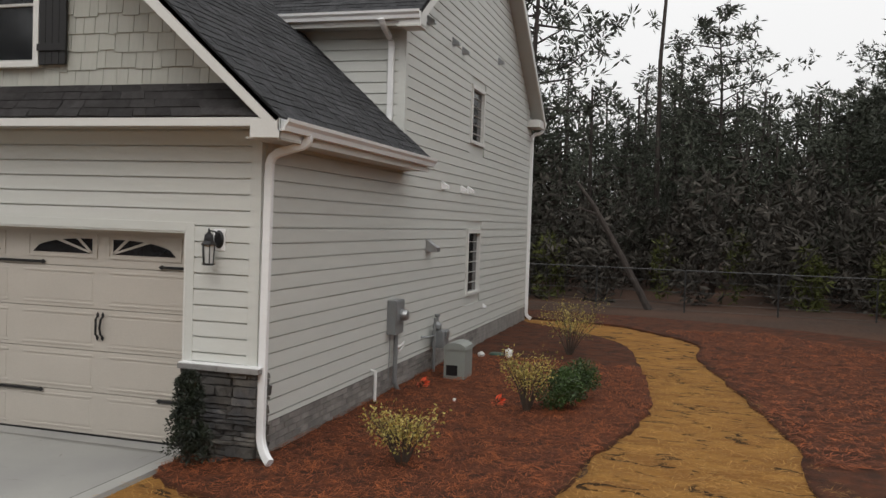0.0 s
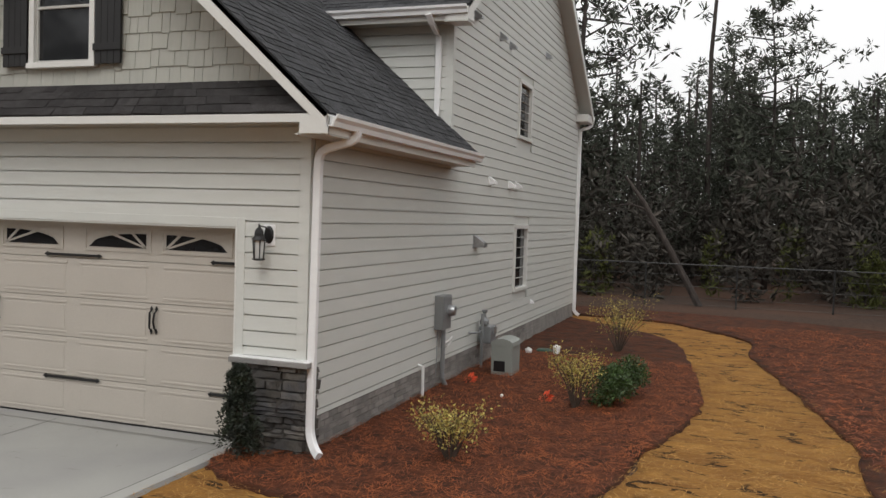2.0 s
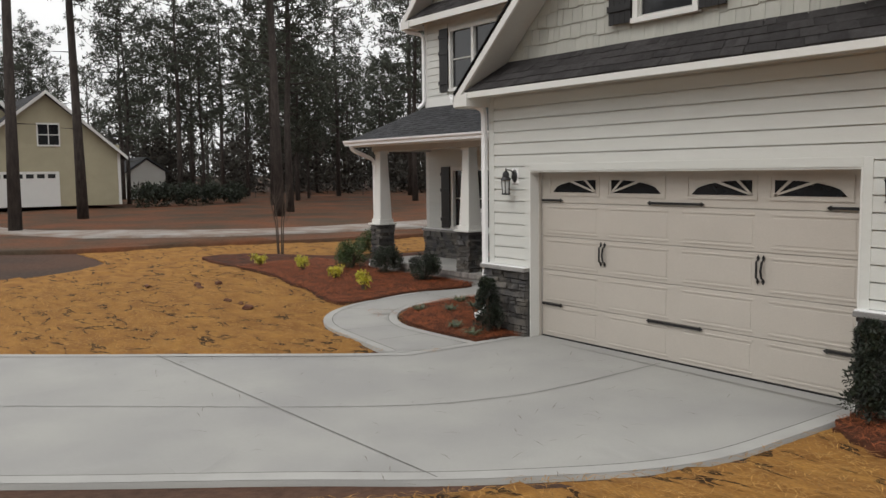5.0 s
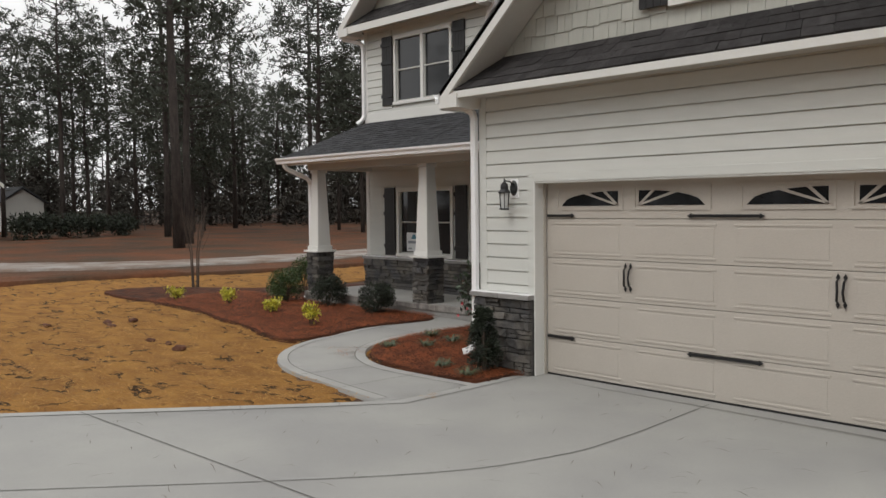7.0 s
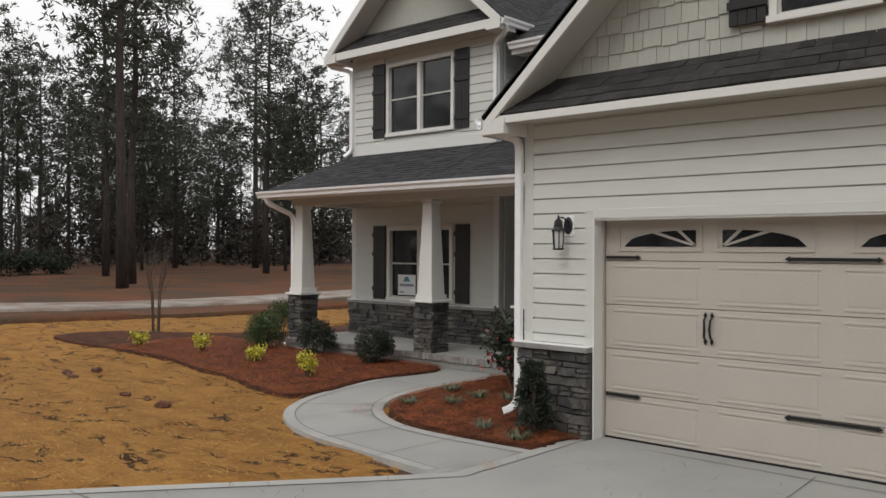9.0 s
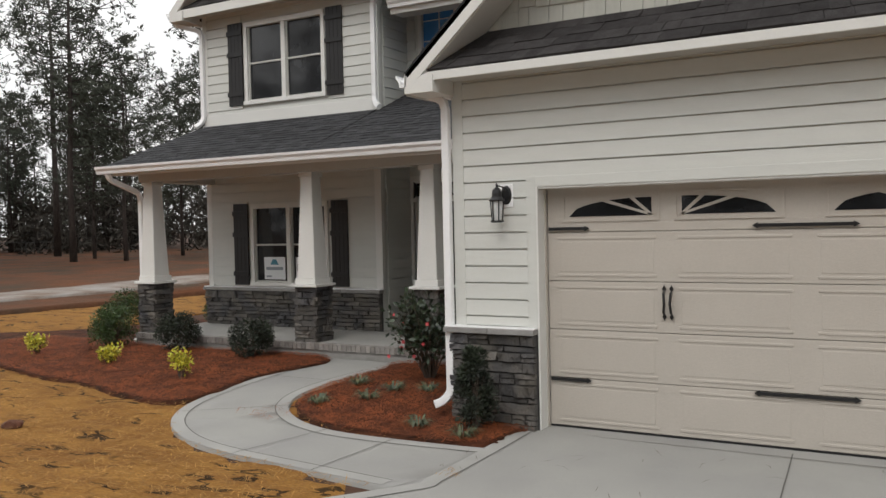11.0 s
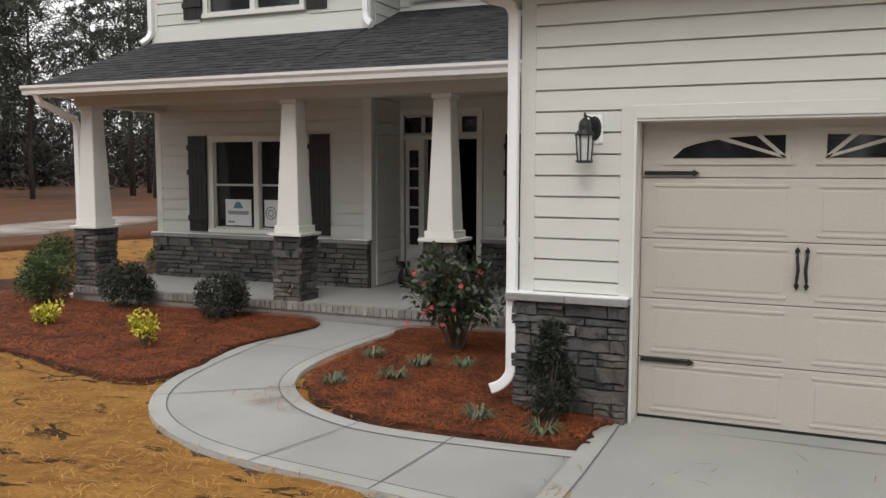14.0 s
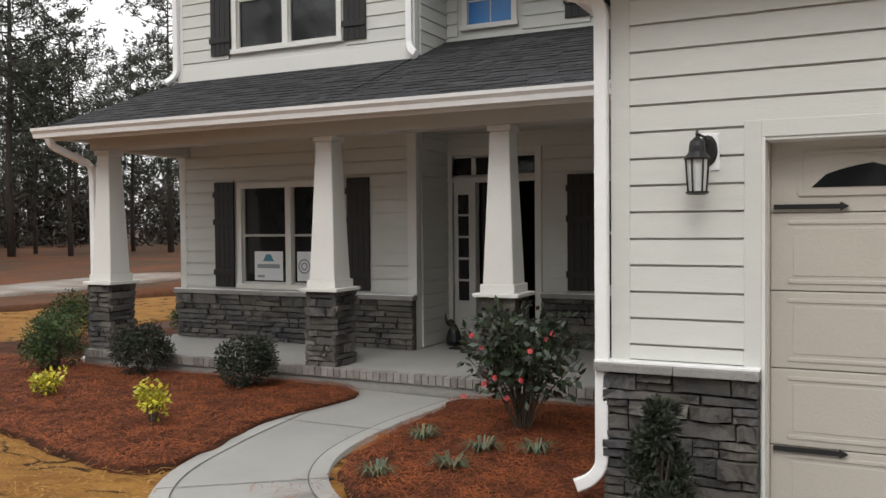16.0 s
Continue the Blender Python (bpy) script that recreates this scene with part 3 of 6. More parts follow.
# ---- garage door ----
def garage_door():
    d = part("garage_door", box(X0 + 0.02, X1 - 0.02, 0.235, 0.26, -0.06, ZH), DOORPAINT, house, "taupe steel carriage-style garage door")
    fy = 0.19
    hs = 0.478
    cw = (X1 - X0 - 0.06) / 4
    for r in range(5):
        za, zb = -0.06 + r * hs, min(-0.06 + (r + 1) * hs - 0.006, ZH - 0.005)
        part("section", box(X0 + 0.03, X1 - 0.03, fy, fy + 0.045, za, zb, 0.006), DOORPAINT, d)
        for c in range(4):
            xa, xb = X0 + 0.03 + c * cw + 0.13, X0 + 0.03 + (c + 1) * cw - 0.13
            if r < 4:
                bm = box(xa, xb, fy - 0.004, fy + 0.002, za + 0.09, zb - 0.09, 0.003)
                part("raised_panel", bm, DOORPAINT, d)
                for zz in (za + 0.055, zb - 0.055):
                    part("moulding", box(xa - 0.03, xb + 0.03, fy - 0.007, fy + 0.002, zz - 0.012, zz + 0.012, 0.004), DOORPAINT, d)
    # arched lights: two panes make one arch
    z0, z1 = 2.00, 2.17
    for c in range(4):
        left = c % 2 == 0
        xa, xb = X0 + 0.03 + c * cw + 0.23, X0 + 0.03 + (c + 1) * cw - 0.14
        if not left:
            xa, xb = X0 + 0.03 + c * cw + 0.14, X0 + 0.03 + (c + 1) * cw - 0.23
        fr = bmesh.new()
        for q in ((xa - 0.07, xb + 0.07, z0 - 0.05, z0 - 0.025), (xa - 0.07, xb + 0.07, z1 + 0.03, z1 + 0.05), (xa - 0.07, xa - 0.045, z0 - 0.025, z1 + 0.03), (xb + 0.045, xb + 0.07, z0 - 0.025, z1 + 0.03)):
            box(q[0], q[1], fy - 0.012, fy + 0.001, q[2], q[3], bm=fr)
        w = part("door_light", fr, DOORPAINT, d)
        arc = [((xb - (xb - xa) * k / 10) if left else (xa + (xb - xa) * k / 10), z0 + (z1 - z0) * math.sqrt(max(0, 1 - (k / 10) ** 2.2))) for k in range(11)]
        cx = xb if left else xa
        part("pane", prism([(cx, fy - 0.004, z0)] + [(x, fy - 0.004, z) for x, z in arc], (0, 0.003, 0)), GLASS, w)
        for ang in (18, 42):
            ll = 0.75
            dx = (-1 if left else 1) * math.cos(radians(ang)) * ll
            k = min(ll, (z1 - z0 + 0.01) / math.sin(radians(ang))) / ll
            ex, ez = cx + dx * k, z0 + math.sin(radians(ang)) * ll * k
            px, pz = -math.sin(radians(ang)) * 0.016 * (-1 if left else 1), math.cos(radians(ang)) * 0.016
            part("muntin", prism([(cx + px, fy - 0.010, z0 + pz), (cx - px, fy - 0.010, z0 - pz * 0.2), (ex - px, fy - 0.010, ez - pz), (ex + px, fy - 0.010, ez + pz)], (0, 0.006, 0)), DOORPAINT, w)
    # strap hinges with spear ends
    for z in (1.885, 0.40):
        for xa, xb, ends in ((X0 + 0.05, X0 + 0.42, (0, 1)), (-2.4 - 0.38, -2.4 + 0.38, (1, 1)), (X1 - 0.42, X1 - 0.05, (1, 0))):
            bm = box(xa, xb, fy - 0.026, fy - 0.012, z - 0.015, z + 0.015)
            for e, x, s in ((ends[0], xa, -1), (ends[1], xb, 1)):
                if e:
                    prism([(x, fy - 0.026, z - 0.028), (x + s * 0.05, fy - 0.026, z), (x, fy - 0.026, z + 0.028)], (0, 0.014, 0), bm)
            part("strap_hinge", bm, BLACK, d, "black spear-ended strap hinge")
    for hx in (-3.58, -1.22):
        for s in (-0.034, 0.034):
            x = hx + s
            bm = tube([(x, fy - 0.013, 1.06), (x, fy - 0.05, 1.09), (x - s * 0.25, fy - 0.06, 1.17), (x, fy - 0.05, 1.27), (x, fy - 0.013, 1.30)], [0.008, 0.012, 0.013, 0.012, 0.008], 8)
            for z in (1.05, 1.31):
                prism([(x - 0.02, fy - 0.02, z), (x, fy - 0.02, z - 0.035), (x + 0.02, fy - 0.02, z), (x, fy - 0.02, z + 0.035)], (0, 0.008, 0), bm)
            part("pull_handle", bm, BLACK, d, "black iron pull handle")
    part("bottom_seal", box(X0 + 0.03, X1 - 0.03, fy - 0.005, fy + 0.05, -0.085, -0.062), BLACK, d, "black rubber seal")


garage_door()


# ---- windows ----
def window(axis, pos, u0, u1, z0, z1, units=1, sash=True, grid=None, pane=GLASS, sill=True, shutters=(), meeting=True, tri=TRIM, slats=0):
    w = empty("window", ((u0 + u1) / 2 if axis == "y" else pos, pos if axis == "y" else (u0 + u1) / 2, z0))
    w.parent = house
    w.location -= house.location

    def b(a, c, o0, o1, za, zb, name, m, bev=0.004, parent=w):
        if axis == "y":
            return part(name, box(a, c, pos - o1, pos - o0, za, zb, bev), m, parent)
        return part(name, box(pos + o0, pos + o1, a, c, za, zb, bev), m, parent)

    f = 0.075
    b(u0 - 0.03, u0 + f - 0.03, -0.05, 0.04, z0, z1, "frame", tri)
    b(u1 - f + 0.03, u1 + 0.03, -0.05, 0.04, z0, z1, "frame", tri)
    b(u0 - 0.03, u1 + 0.03, -0.05, 0.042, z1 - 0.035, z1 + 0.05, "frame", tri)
    b(u0 - 0.05, u1 + 0.05, -0.05, 0.06, z0 - 0.045, z0 + 0.02, "sill", tri)
    cw = (u1 - u0) / units
    for k in range(units):
        a, c = u0 + k * cw, u0 + (k + 1) * cw
        if k:
            b(a - 0.045, a + 0.045, -0.05, 0.036, z0 + 0.02, z1 - 0.035, "mullion", tri)
        a, c = a + 0.045, c - 0.045
        zm = (z0 + z1) / 2
        b(a, c, -0.040, -0.034, z0 + 0.02, z1 - 0.035, "pane", pane, 0)
        if meeting:
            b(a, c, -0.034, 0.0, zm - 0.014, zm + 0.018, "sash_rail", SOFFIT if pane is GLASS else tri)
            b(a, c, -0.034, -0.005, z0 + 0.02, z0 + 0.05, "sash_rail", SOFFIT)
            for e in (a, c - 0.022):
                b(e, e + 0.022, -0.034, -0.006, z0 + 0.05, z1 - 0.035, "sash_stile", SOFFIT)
        if grid:
            for i in range(1, grid[0]):
                uu = a + (c - a) * i / grid[0]
                b(uu - 0.008, uu + 0.008, -0.034, -0.024, z0 + 0.05, z1 - 0.035, "muntin", tri, 0)
            for i in range(1, grid[1]):
                zz = z0 + (z1 - z0) * i / grid[1]
                b(a, c, -0.034, -0.022, zz - 0.008, zz + 0.008, "muntin", tri, 0)
        for i in range(1, slats):
            zz = z0 + (z1 - z0) * i / slats
            b(a, c, -0.034, -0.012, zz - 0.005, zz + 0.005, "muntin", SOFFIT, 0)
    return w


def shutter(axis, pos, u0, u1, z0, z1):
    s = empty("shutter", ((u0 + u1) / 2, pos, z0))
    s.parent = house
    s.location -= house.location
    k = 4
    cw = (u1 - u0) / k
    for i in range(k):
        part("board", box(u0 + i * cw + 0.002, u0 + (i + 1) * cw - 0.002, pos - 0.052, pos - 0.022, z0, z1, 0.003), SHUTTER, s)
    for f in (0.14, 0.62, 0.88):
        zz = z0 + (z1 - z0) * f
        part("batten", box(u0 - 0.012, u1 + 0.012, pos - 0.072, pos - 0.052, zz - 0.04, zz + 0.04, 0.003), SHUTTER, s)


window("y", 0.0, *GWIN)
shutter("y", 0.0, -3.29, -2.93, 4.10, 5.46)
shutter("y", 0.0, -1.93, -1.57, 4.10, 5.46)
window("y", WY, *UWIN, units=2)
shutter("y", WY, -12.52, -12.18, 4.2, 5.68)
shutter("y", WY, -10.31, -9.97, 4.2, 5.68)
window("y", WY, *LWIN, units=2)
shutter("y", WY, -12.50, -12.16, 0.95, 2.42)
shutter("y", WY, -10.29, -9.95, 0.95, 2.42)
window("y", EY, *BWIN, grid=(2, 4), pane=GLASSBLUE, meeting=False)
window("y", EY, *RWIN)
shutter("y", EY, -7.62, -7.25, 4.38, 5.86)
window("y", EY, *EWIN)
shutter("y", EY, -7.60, -7.23, 0.95, 2.42)
window("x", GR, *SW1, slats=6, meeting=False)
window("x", GR, *SW2, slats=6, meeting=False)


# ---- front door ----
def front_door():
    x0, x1, z0, z1 = DOOR
    d = empty("front_door", ((x0 + x1) / 2, EY, z0))
    d.parent = house
    d["label"] = "open front doorway with white casing, transom and sidelight"
    d.location -= house.location
    y = EY - 0.03
    for a, b, c, e in ((x0 - 0.09, x0, z0, z1 + 0.09), (x1, x1 + 0.09, z0, z1 + 0.09), (x0, x1, z1, z1 + 0.09), (x0, x1, 2.36, 2.43), (-8.94, -8.88, z0, 2.36)):
        part("casing", box(a, b, y, EY + 0.12, c, e, 0.006), TRIM, d)
    for i in range(4):
        w = (x1 - x0) / 4
        part("transom_pane", box(x0 + i * w + 0.03, x0 + (i + 1) * w - 0.03, EY + 0.05, EY + 0.06, 2.46, z1 - 0.03), GLASS, d)
        if i:
            part("muntin", box(x0 + i * w - 0.03, x0 + i * w + 0.03, EY + 0.03, EY + 0.08, 2.43, z1), TRIM, d)
    part("transom_frame", box(x0, x1, EY + 0.03, EY + 0.08, 2.43, 2.46), TRIM, d)
    part("transom_frame", box(x0, x1, EY + 0.03, EY + 0.08, z1 - 0.03, z1), TRIM, d)
    a, b = x0, -8.94
    part("sidelight_panel", box(a, b, EY + 0.03, EY + 0.07, z0, 0.74, 0.004), TRIM, d)
    part("sidelight_stile", box(a, a + 0.06, EY + 0.03, EY + 0.07, 0.74, 2.36), TRIM, d)
    part("sidelight_stile", box(b - 0.06, b, EY + 0.03, EY + 0.07, 0.74, 2.36), TRIM, d)
    for i in range(6):
        zz = 0.74 + i * 0.292
        part("sidelight_bar", box(a + 0.06, b - 0.06, EY + 0.03, EY + 0.07, zz, zz + (0.03 if i < 5 else 0.16)), TRIM, d)
        if i < 5:
            part("sidelight_pane", box(a + 0.06, b - 0.06, EY + 0.045, EY + 0.052, zz + 0.03, zz + 0.292), GLASS, d)
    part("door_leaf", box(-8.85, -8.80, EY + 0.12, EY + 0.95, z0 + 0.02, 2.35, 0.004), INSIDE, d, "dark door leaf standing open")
    part("threshold", box(x0 - 0.09, x1 + 0.09, EY - 0.06, EY + 0.14, 0.22, z0, 0.006), STONE_CAP, d)


front_door()


# ---- roofs ----
def shingled(name, a, b, c, d, material=SHINGLE, thick=0.05, course=0.14, tab=0.26, seed=0, pieces=False, label=""):
    """A roof plane with eave from a to b and top edge from d to c, covered with shingle tabs."""
    rng = random.Random(seed)
    a, b, c, d = (Vector(p) for p in (a, b, c, d))
    nrm = (b - a).cross(d - a).normalized()
    if nrm.z < 0:
        nrm = -nrm
    r = part(name, prism([a - nrm * 0.012, b - nrm * 0.012, c - nrm * 0.012, d - nrm * 0.012], -nrm * thick), material, house, label)
    length = ((d + c) / 2 - (a + b) / 2).length
    rows = int(length / course)
    V, Fc = [], []
    for i in range(rows):
        t0, t1 = i / rows, min(1.0, (i + 1.25) / rows)
        l0, r0, l1, r1 = a.lerp(d, t0), b.lerp(c, t0), a.lerp(d, t1), b.lerp(c, t1)
        w = (r0 - l0).length
        if w < 0.1:
            continue
        cuts, u = [0.0], rng.uniform(0.05, tab)
        while u < w - 0.03:
            cuts.append(u / w)
            u += tab * rng.choice((0.5, 0.75, 1.0, 1.2))
        cuts.append(1.0)
        for s0, s1 in zip(cuts, cuts[1:]):
            lift = rng.choice((0.006, 0.012, 0.013))
            drop = (d - a).normalized() * rng.choice((0.0, 0.0, 0.012))
            g = 0.003 / w
            p = [l0.lerp(r0, s0 + g) + nrm * lift - drop, l0.lerp(r0, s1 - g) + nrm * lift - drop, l1.lerp(r1, s1 - g) + nrm * 0.002, l1.lerp(r1, s0 + g) + nrm * 0.002,
                 l0.lerp(r0, s0 + g) - nrm * 0.012 - drop, l0.lerp(r0, s1 - g) - nrm * 0.012 - drop]
            fs = [(0, 1, 2, 3), (4, 5, 1, 0), (4, 0, 3), (1, 5, 2)]
            if pieces:
                raw("shingle", [q - base(r) for q in p], fs, SHINGLE_P, r)
            else:
                k = len(V)
                V += [q - base(r) for q in p]
                Fc += [tuple(k + j for j in f) for f in fs]
    if V:
        tagged(raw("shingles", V, Fc, material, r), kind="stuff")
    return r


OV = 0.43
ex0, ex1 = GL - 0.30, GR + OV
ridge_z = EAVE_Z + (ex1 - MIDX) * SLOPE
FY = -0.44
shingled("roof", (ex1, FY - 0.03, EAVE_Z), (ex1, 4.45, EAVE_Z), (MIDX, 4.45, ridge_z), (MIDX, FY - 0.03, ridge_z), seed=1, label="charcoal asphalt shingle roof")
shingled("roof", (ex0, FY - 0.03, EAVE_Z), (ex0, 5.2, EAVE_Z), (MIDX, 5.2, ridge_z), (MIDX, FY - 0.03, ridge_z), seed=2)
shingled("pent_roof", (ex0 + 0.12, FY, 3.47), (ex1 - 0.12, FY, 3.47), (GR - 0.22, 0.02, 3.88), (GL + 0.22, 0.02, 3.88), SHINGLE_P, 0.04, 0.145, 0.3, 3, pieces=True, label="dark shingled skirt roof over the garage")
# main roof
shingled("roof", (-9.0, 3.98, 5.60), (GR + 0.36, 3.98, 5.60), (GR + 0.36, RIDGE_Y, RIDGE_Z), (-9.0, RIDGE_Y, RIDGE_Z), seed=4)
shingled("roof", (GR + 0.36, YB + 0.3, RIDGE_Z - (YB + 0.3 - RIDGE_Y) * MS), (-13.5, YB + 0.3, RIDGE_Z - (YB + 0.3 - RIDGE_Y) * MS), (-13.5, RIDGE_Y, RIDGE_Z), (GR + 0.36, RIDGE_Y, RIDGE_Z), seed=5, course=0.3, tab=1.0)
# wing roof
wm, wz = (WX0 + WX1) / 2, 5.98
wr = wz + (WX1 + 0.38 - wm) * SLOPE
shingled("roof", (WX1 + 0.38, WY - 0.44, wz), (WX1 + 0.38, 9.0, wz), (wm, 9.0, wr), (wm, WY - 0.44, wr), seed=6)
shingled("roof", (WX0 - 0.38, WY - 0.44, wz), (WX0 - 0.38, 12.4, wz), (wm, 12.4, wr), (wm, WY - 0.44, wr), seed=7)
shingled("pent_roof", (WX0 - 0.3, WY - 0.43, wz + 0.01), (WX1 + 0.3, WY - 0.43, wz + 0.01), (WX1 - 0.2, WY + 0.02, 6.36), (WX0 + 0.2, WY + 0.02, 6.36), SHINGLE_P, 0.04, 0.145, 0.3, 8, pieces=True)
# porch roof
PX0, PY, PZ = -13.62, 2.08, 3.06
shingled("porch_roof", (PX0, PY, PZ), (WX1, PY, PZ), (WX1, WY - 0.02, 3.88), (WX0, WY - 0.02, 3.88), seed=9, label="low shingled porch roof")
shingled("porch_roof", (WX1, PY, PZ), (GL - 0.03, PY, PZ), (GL - 0.03, EY - 0.02, 4.25), (WX1, EY - 0.02, 4.25), seed=10)
shingled("porch_roof", (PX0, WY + 1.0, PZ), (PX0, PY, PZ), (WX0, WY - 0.02, 3.88), (WX0, WY + 1.0, 3.88), seed=11)


def board(p, q, w, h, name="fascia", material=TRIM, up=(0, 0, 1), parent=house):
    """A board from p to q, h high (hanging down) and w thick along the horizontal normal."""
    p, q = Vector(p), Vector(q)
    d = (q - p).normalized()
    side = d.cross(Vector(up)).normalized() * w
    dn = -Vector(up) * h
    return part(name, prism([p, p + side, p + side + dn, p + dn], q - p), material, parent)


# rakes, fascias and soffits of the front gables
for sx, x_e, mid, y, z, top in ((1, ex1, MIDX, FY - 0.03, EAVE_Z, ridge_z), (-1, ex0, MIDX, FY - 0.03, EAVE_Z, ridge_z), (1, WX1 + 0.38, wm, WY - 0.47, wz, wr), (-1, WX0 - 0.38, wm, WY - 0.47, wz, wr)):
    e0, e1 = Vector((x_e, y, z - 0.02)), Vector((mid, y, z - 0.02 + abs(x_e - mid) * SLOPE if sx > 0 else top - 0.02))
    part("rake_board", prism([e0, e1, e1 - Vector((0, 0, 0.24)), e0 - Vector((0, 0, 0.18))], (0, 0.03, 0)), TRIM, house)
    s0, s1 = e0 + Vector((0, 0.03, -0.20)), e1 + Vector((0, 0.03, -0.22))
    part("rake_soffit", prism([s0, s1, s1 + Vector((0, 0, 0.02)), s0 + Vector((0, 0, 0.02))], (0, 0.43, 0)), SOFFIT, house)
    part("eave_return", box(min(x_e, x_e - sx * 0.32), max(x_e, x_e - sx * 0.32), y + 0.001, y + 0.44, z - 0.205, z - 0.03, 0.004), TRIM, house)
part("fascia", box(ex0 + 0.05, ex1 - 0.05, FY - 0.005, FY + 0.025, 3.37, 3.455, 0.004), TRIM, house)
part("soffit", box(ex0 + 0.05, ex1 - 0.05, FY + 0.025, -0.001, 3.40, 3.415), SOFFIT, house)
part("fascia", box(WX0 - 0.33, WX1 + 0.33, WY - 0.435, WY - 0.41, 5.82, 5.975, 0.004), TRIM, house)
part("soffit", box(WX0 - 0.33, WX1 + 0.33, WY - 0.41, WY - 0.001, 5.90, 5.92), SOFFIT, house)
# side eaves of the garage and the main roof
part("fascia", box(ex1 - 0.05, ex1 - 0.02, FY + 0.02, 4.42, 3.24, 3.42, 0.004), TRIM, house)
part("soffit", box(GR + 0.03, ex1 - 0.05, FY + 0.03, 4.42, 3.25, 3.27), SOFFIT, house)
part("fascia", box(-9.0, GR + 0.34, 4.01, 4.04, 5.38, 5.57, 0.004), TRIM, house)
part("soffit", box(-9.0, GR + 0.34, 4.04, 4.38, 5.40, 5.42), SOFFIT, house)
be = RIDGE_Z - (YB + 0.3 - RIDGE_Y) * MS
for y0, z0 in ((3.96, 5.58), (YB + 0.3, be)):
    p0, p1 = Vector((GR + 0.36, y0, z0 - 0.03)), Vector((GR + 0.36, RIDGE_Y, RIDGE_Z - 0.03))
    part("rake_board", prism([p0, p1, p1 - Vector((0, 0, 0.26)), p0 - Vector((0, 0, 0.2))], (-0.03, 0, 0)), TRIM, house)
    part("rake_soffit", prism([p0 - Vector((0.03, 0, 0.2)), p1 - Vector((0.03, 0, 0.24)), p1 - Vector((0.03, 0, 0.22)), p0 - Vector((0.03, 0, 0.18))], (-0.33, 0, 0)), SOFFIT, house)
part("eave_return", box(GR + 0.001, GR + 0.33, YB - 0.5, YB + 0.28, be - 0.24, be - 0.05, 0.004), TRIM, house)
part("eave_return", box(GR + 0.025, GR + 0.33, 3.97, 4.36, 5.37, 5.56, 0.004), TRIM, house)


def gutter(p, q, out):
    """An ogee gutter from p to q with its face pointing along out."""
    p, q, out = Vector(p), Vector(q), Vector(out)
    sec = [(0, 0), (0.0, -0.12), (0.075, -0.12), (0.085, -0.07), (0.115, -0.035), (0.12, 0), (0.108, 0), (0.10, -0.03), (0.07, -0.06), (0.062, -0.105), (0.012, -0.105), (0.012, 0)]
    part("gutter", prism([p + out * o + Vector((0, 0, z)) for o, z in sec], q - p), GUTTER, house, "white aluminium gutter")


gutter((ex1 - 0.02, FY - 0.03, EAVE_Z - 0.015), (ex1 - 0.02, 4.52, EAVE_Z - 0.015), (1, 0, 0))
gutter((ex0 + 0.02, FY - 0.03, EAVE_Z - 0.015), (ex0 + 0.02, 2.0, EAVE_Z - 0.015), (-1, 0, 0))
gutter((-2.0, 4.01, 5.585), (GR + 0.36, 4.01, 5.585), (0, -1, 0))
gutter((-9.0, 4.01, 5.585), (-6.0, 4.01, 5.585), (0, -1, 0))
gutter((GR + 0.36, YB + 0.28, be - 0.02), (GR - 1.0, YB + 0.28, be - 0.02), (0, 1, 0))
gutter((PX0 - 0.1, PY + 0.03, PZ + 0.0), (GL - 0.04, PY + 0.03, PZ + 0.0), (0, -1, 0))
gutter((PX0 + 0.02, PY, PZ), (PX0 + 0.02, 4.6, PZ), (-1, 0, 0))
gutter((WX1 + 0.36, WY - 0.46, wz - 0.02), (WX1 + 0.36, 5.5, wz - 0.02), (1, 0, 0))
gutter((WX0 - 0.36, WY - 0.46, wz - 0.02), (WX0 - 0.36, 8.0, wz - 0.02), (-1, 0, 0))


def downspout(points, label="white aluminium downspout"):
    pts = [Vector(p) for p in points]
    sm = [pts[0]]
    for i in range(1, len(pts) - 1):
        a, b = (pts[i - 1] - pts[i]), (pts[i + 1] - pts[i])
        k = min(0.09, a.length * 0.4, b.length * 0.4)
        sm += [pts[i] + a.normalized() * k, pts[i] + a.normalized() * k * 0.3 + b.normalized() * k * 0.3, pts[i] + b.normalized() * k]
    sm.append(pts[-1])
    bm = bmesh.new()
    rings = []
    for i, p in enumerate(sm):
        d = (sm[min(i + 1, len(sm) - 1)] - sm[max(i - 1, 0)]).normalized()
        u = d.cross(Vector((0, 1, 0))) if abs(d.y) < 0.8 else d.cross(Vector((1, 0, 0)))
        u.normalize()
        w = d.cross(u)
        rings.append([bm.verts.new(p + u * a * 0.042 + w * b * 0.034) for a, b in ((-1, -0.8), (-0.8, -1), (0.8, -1), (1, -0.8), (1, 0.8), (0.8, 1), (-0.8, 1), (-1, 0.8))])
    for a, b in zip(rings, rings[1:]):
        for k in range(8):
            bm.faces.new((a[k], a[(k + 1) % 8], b[(k + 1) % 8], b[k]))
    bm.faces.new(rings[0])
    bm.faces.new(rings[-1][::-1])
    bmesh.ops.recalc_face_normals(bm, faces=bm.faces)
    part("downspout", bm, GUTTER, house, label)


